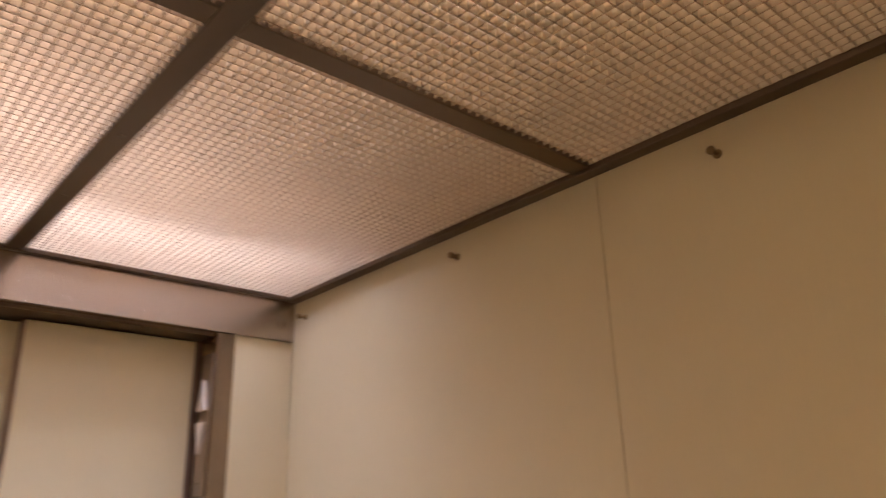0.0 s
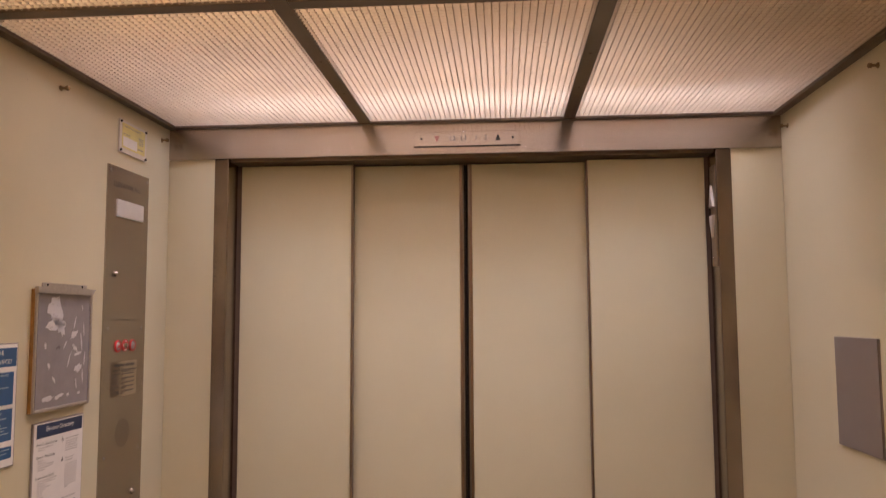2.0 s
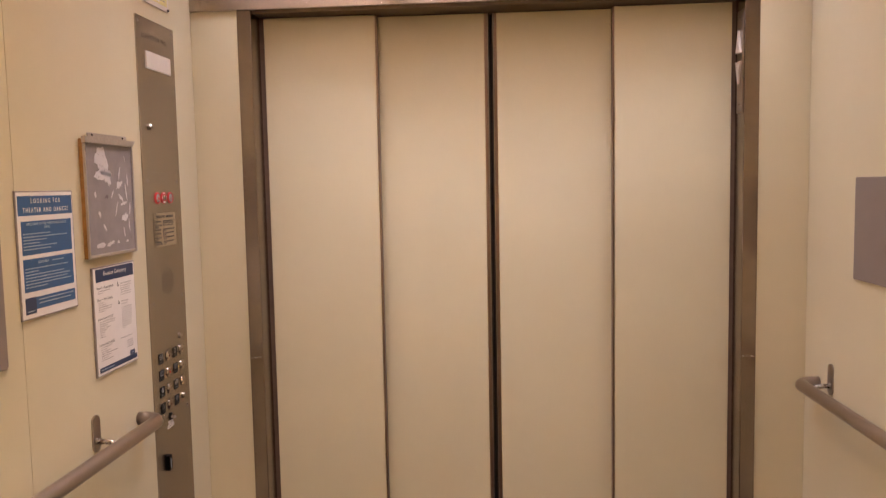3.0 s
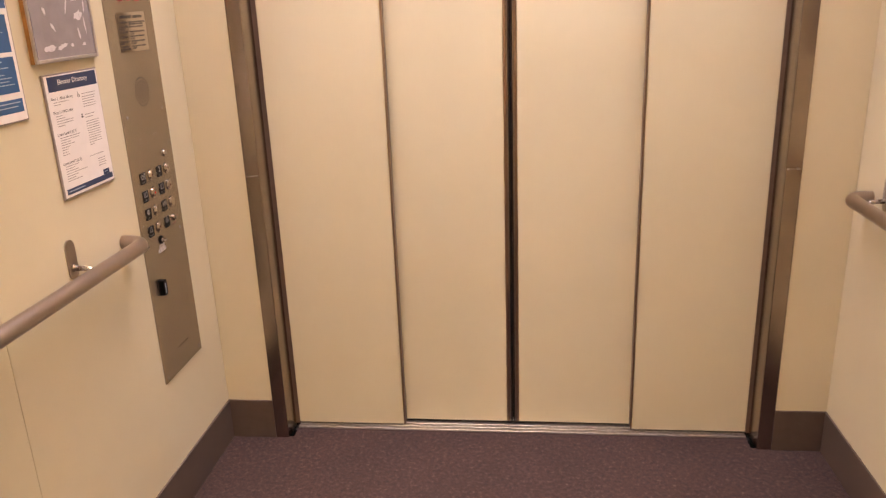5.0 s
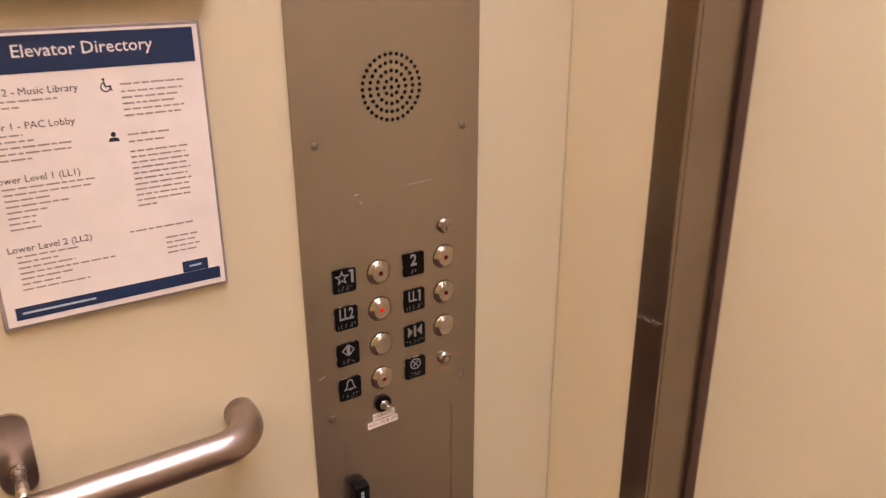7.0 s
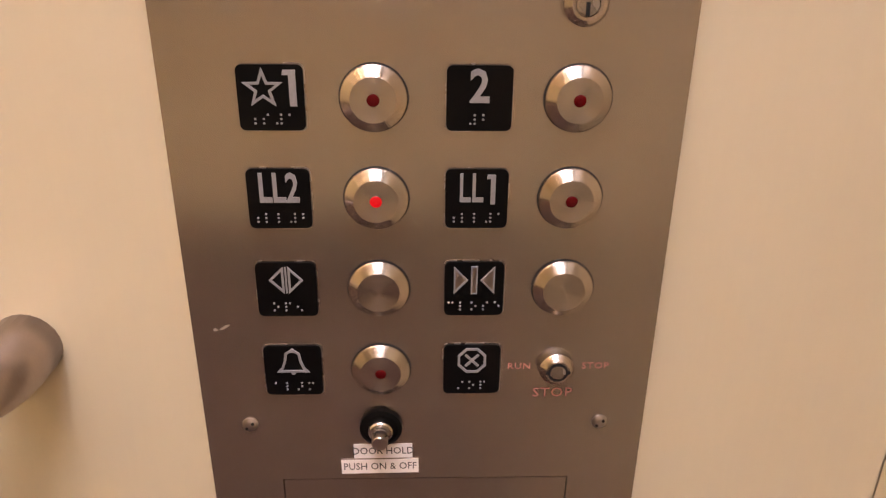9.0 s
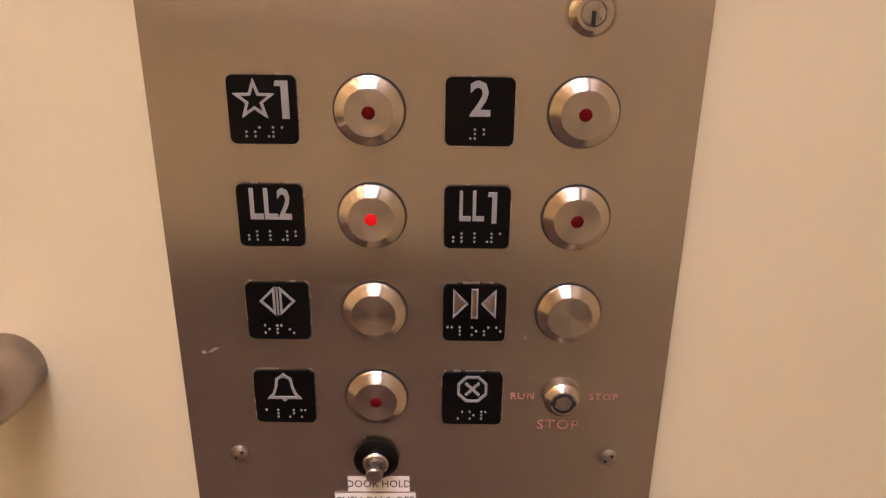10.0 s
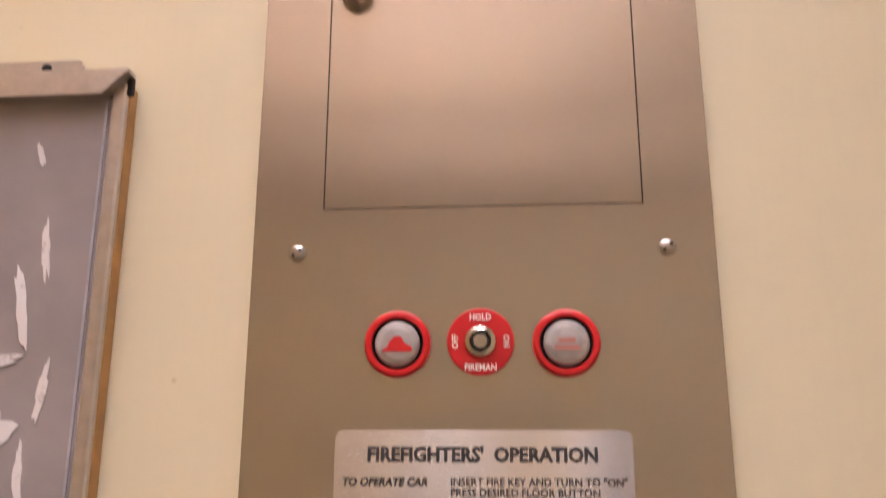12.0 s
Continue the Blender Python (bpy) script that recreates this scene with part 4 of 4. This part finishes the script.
for cx, cz, w, h, a in ((0.080, 0.248, 0.034, 0.040, 0.4), (0.085, 0.215, 0.044, 0.020, 0.15), (0.112, 0.205, 0.018, 0.024, 0.2), (0.168, 0.185, 0.022, 0.010, 0.4), (0.172, 0.215, 0.003, 0.018, -0.3),
                        (0.176, 0.150, 0.018, 0.006, -0.6), (0.190, 0.135, 0.020, 0.005, 0.15), (0.190, 0.098, 0.022, 0.011, 0.2), (0.150, 0.122, 0.003, 0.022, -0.4), (0.060, 0.030, 0.026, 0.007, 0.1),
                        (0.110, 0.032, 0.024, 0.006, 0.2), (0.150, 0.033, 0.006, 0.005, 0.0), (0.062, 0.110, 0.005, 0.012, 0.5), (0.185, 0.060, 0.004, 0.016, 0.2), (0.215, 0.200, 0.003, 0.02, 0.1), (0.205, 0.255, 0.002, 0.008, 0.3), (0.130, 0.160, 0.003, 0.014, -0.6), (0.205, 0.165, 0.004, 0.024, 0.2), (0.222, 0.120, 0.003, 0.018, -0.1), (0.215, 0.075, 0.003, 0.020, 0.1), (0.045, 0.160, 0.006, 0.010, 0.3), (0.085, 0.075, 0.004, 0.012, 0.7), (0.200, 0.033, 0.008, 0.004, 0.0)):
    scrap(X0 + cx, Z0 + cz, w, h, a)

# ---------------------------------------------------------------- elevator directory
X0, X1, Z0, Z1, D = -0.718, -0.497, 1.0655, 1.347, 0.006
sign = thing("directory_sign", "white elevator directory sheet with navy bands on wall", "sign", ON_WEST)
bm = bmesh.new()
box(bm, X0, X1, Z0, Z1, 0.0, D - 0.0005, 0.001)
part("holder", bm, GREY_EDGE, sign, "grey rigid sign backing")
bm = bmesh.new()
box(bm, X0 + 0.004, X1 - 0.003, Z0 + 0.003, Z1 - 0.003, D - 0.0005, D)
part("sheet", bm, PAPER, sign)
bm = bmesh.new()
box(bm, X0 + 0.014, X1 - 0.008, Z1 - 0.0385, Z1 - 0.0055, D, D + 0.0003)
part("title_band", bm, NAVY, sign)
part("lettering", letters("Elevator Directory", 0.0160, (X0 + X1) / 2 + 0.002, Z1 - 0.0195, D + 0.0004, depth=0.0001, bold=0.0001), WHITE_INK, sign)
heads = (("Floor 2 - Music Library", 0.0545), ("Floor 1 - PAC Lobby", 0.0850), ("Lower Level 1 (LL1)", 0.1340), ("Lower Level 2 (LL2)", 0.2010))
for txt, dz in heads:
    part("lettering", letters(txt, 0.0095, X0 + 0.016, Z1 - dz, D, "LEFT", depth=0.0002, wide=0.97), INK, sign)
rows = []
for dz, lens in ((0.0625, (0.060, 0.028)), (0.0930, (0.026, 0.034, 0.066, 0.064, 0.030)), (0.1420, (0.080, 0.076, 0.038, 0.054, 0.034, 0.024, 0.022, 0.028)), (0.2085, (0.054, 0.036, 0.050, 0.088, 0.046, 0.034, 0.060))):
    for k, w in enumerate(lens):
        rows.append((X0 + 0.023, X0 + 0.023 + w, Z1 - dz - 0.0056 * k))
rx = X0 + 0.139
rows += [(rx, rx + 0.060, Z1 - 0.0550)] + [(rx, rx + 0.058 - 0.004 * (k % 3), Z1 - 0.062 - 0.0058 * k) for k in range(5)]
rows += [(rx, rx + 0.042, Z1 - 0.104), (rx, rx + 0.034, Z1 - 0.111)] + [(rx, rx + (0.056 if k < 10 else 0.018) - 0.003 * (k % 2), Z1 - 0.121 - 0.0056 * k) for k in range(11)]
rows += [(rx - 0.012, rx + 0.052, Z1 - 0.203)] + [(rx + 0.022, rx + 0.056 - 0.004 * (k % 2), Z1 - 0.216 - 0.0056 * k) for k in range(4)]
bm = bmesh.new()
bars(bm, worded(rows, 3), 0.0016, D, 0.0002)
part("print", bm, GREY_INK, sign)
bm = bmesh.new()
CXI, CZI = X0 + 0.126, Z1 - 0.0555
stroke(bm, [(CXI + 0.0044 * math.cos(radians(a)), CZI - 0.001 + 0.0044 * math.sin(radians(a))) for a in range(110, 381, 30)], 0.0012, D, D + 0.0002)
stroke(bm, [(CXI - 0.0012, CZI + 0.0046), (CXI - 0.0004, CZI - 0.0006), (CXI + 0.0034, CZI - 0.0006), (CXI + 0.0052, CZI - 0.0048)], 0.0013, D, D + 0.0003)
lathe(bm, CXI - 0.0014, CZI + 0.0060, [(0.0013, D), (0.0013, D + 0.0002)], 10)
part("symbol", bm, INK, sign, "black wheelchair access symbol")
# simplified person symbol: a disc over shoulders
bm = bmesh.new()
CZI = Z1 - 0.1045
lathe(bm, CXI, CZI + 0.0024, [(0.0024, D), (0.0024, D + 0.0002)], 14)
prism(bm, [(CXI - 0.005, CZI - 0.0046), (CXI + 0.005, CZI - 0.0046), (CXI + 0.0044, CZI - 0.0018), (CXI + 0.002, CZI - 0.0006), (CXI - 0.002, CZI - 0.0006), (CXI - 0.0044, CZI - 0.0018)], D, D + 0.0002)
part("symbol", bm, INK, sign, "small black head-and-shoulders symbol")
bm = bmesh.new()
box(bm, X0 + 0.012, X1 - 0.008, Z0 + 0.009, Z0 + 0.022, D, D + 0.0003)
box(bm, X1 - 0.047, X1 - 0.020, Z0 + 0.0225, Z0 + 0.035, D, D + 0.0003)
part("footer_band", bm, NAVY, sign)
bm = bmesh.new()
bars(bm, [(X0 + 0.018, X0 + 0.085, Z0 + 0.0155), (X1 - 0.040, X1 - 0.027, Z0 + 0.029)], 0.0022, D + 0.0003, 0.0002)
part("print", bm, PALE_INK, sign)

# ---------------------------------------------------------------- blue department notice
X0, X1, Z0, Z1, D = -1.006, -0.786, 1.263, 1.544, 0.005
blue = thing("blue_notice", "white notice with blue text blocks on cream wall", "sign", ON_WEST)
bm = bmesh.new()
box(bm, X0, X1, Z0, Z1, 0.0, D - 0.0005, 0.001)
part("holder", bm, GREY_EDGE, blue, "grey rigid sign backing")
bm = bmesh.new()
box(bm, X0 + 0.003, X1 - 0.004, Z0 + 0.003, Z1 - 0.003, D - 0.0005, D)
part("sheet", bm, PAPER, blue)
for a, b in ((0.011, 0.054), (0.066, 0.140), (0.149, 0.221)):
    bm = bmesh.new()
    k = 0.006 if a < 0.02 else 0.014
    box(bm, X0 + k, X1 - k, Z1 - b, Z1 - a, D, D + 0.0003)
    part("text_block", bm, BLUE, blue)
for txt, dz, size, sp in (("LOOKING FOR", 0.0225, 0.0145, 1.55), ("THEATER AND DANCE?", 0.0425, 0.0145, 1.45)):
    part("lettering", letters(txt, size, (X0 + X1) / 2, Z1 - dz, D + 0.0004, depth=0.0002, bold=0.00015, spacing=sp, wide=0.82), WHITE_INK, blue)
for txt, dz in (("DIRECTIONS TO THE THEATRE AND DANCE", 0.073), ("OFFICE", 0.0815), ("ACCESSIBLE", 0.158)):
    part("lettering", letters(txt, 0.0078, (X0 + X1) / 2 - (0.022 if dz > 0.1 else 0), Z1 - dz, D + 0.0004, depth=0.0001, bold=0.0001, wide=0.98), PALE_INK, blue)
rows = [(X0 + 0.019, X0 + 0.019 + w, Z1 - 0.094 - 0.0068 * k) for k, w in enumerate((0.10, 0.17, 0.085, 0.06, 0.125, 0.10))]
rows += [(X0 + 0.019, X0 + 0.019 + w, Z1 - 0.170 - 0.0068 * k) for k, w in enumerate((0.165, 0.05, 0.15, 0.17, 0.16, 0.175, 0.08))]
rows += [((X0 + X1) / 2 + 0.012, (X0 + X1) / 2 + 0.058, Z1 - 0.158)]
bm = bmesh.new()
bars(bm, worded(rows, 5), 0.0021, D + 0.0003, 0.0002)
part("print", bm, PALE_INK, blue)
bm = bmesh.new()
box(bm, X0 + 0.020, X1 - 0.012, Z0 + 0.020, Z0 + 0.047, D, D + 0.0003)
part("footer_band", bm, BLUE, blue)
bm = bmesh.new()
box(bm, X0 + 0.013, X0 + 0.052, Z0 + 0.012, Z0 + 0.048, D + 0.0003, D + 0.0006)
part("emblem", bm, NAVY, blue, "plain navy square emblem")
bm = bmesh.new()
bars(bm, [(X0 + 0.062, X1 - 0.02, Z0 + 0.040), (X0 + 0.062, X1 - 0.03, Z0 + 0.032), (X0 + 0.020, X0 + 0.045, Z0 + 0.018)], 0.002, D + 0.0006, 0.0002)
part("print", bm, PALE_INK, blue)

# ---------------------------------------------------------------- plain plaques on the side walls
for m, x0, x1, z0, z1, lab in ((ON_EAST, 0.337, 0.577, 1.253, 1.540, "plain taupe rectangular plaque on the cream wall"), (ON_WEST, -1.29, -1.063, 1.175, 1.475, "taupe plaque with rounded corners on cream wall")):
    plq = thing("wall_plaque", lab, "plaque", m)
    bm = bmesh.new()
    prism(bm, rounded(x0, x1, z0, z1, 0.0015 if x0 > 0 else 0.008, 4), 0.0, 0.003)
    part("backplate", bm, FRAME_METAL if x0 < 0 else GREY_EDGE, plq)
    bm = bmesh.new()
    prism(bm, rounded(x0 + 0.001, x1 - 0.001, z0 + 0.001, z1 - 0.001, 0.0015 if x0 > 0 else 0.007, 4), 0.003, 0.006)
    part("face", bm, PLAQUE, plq)
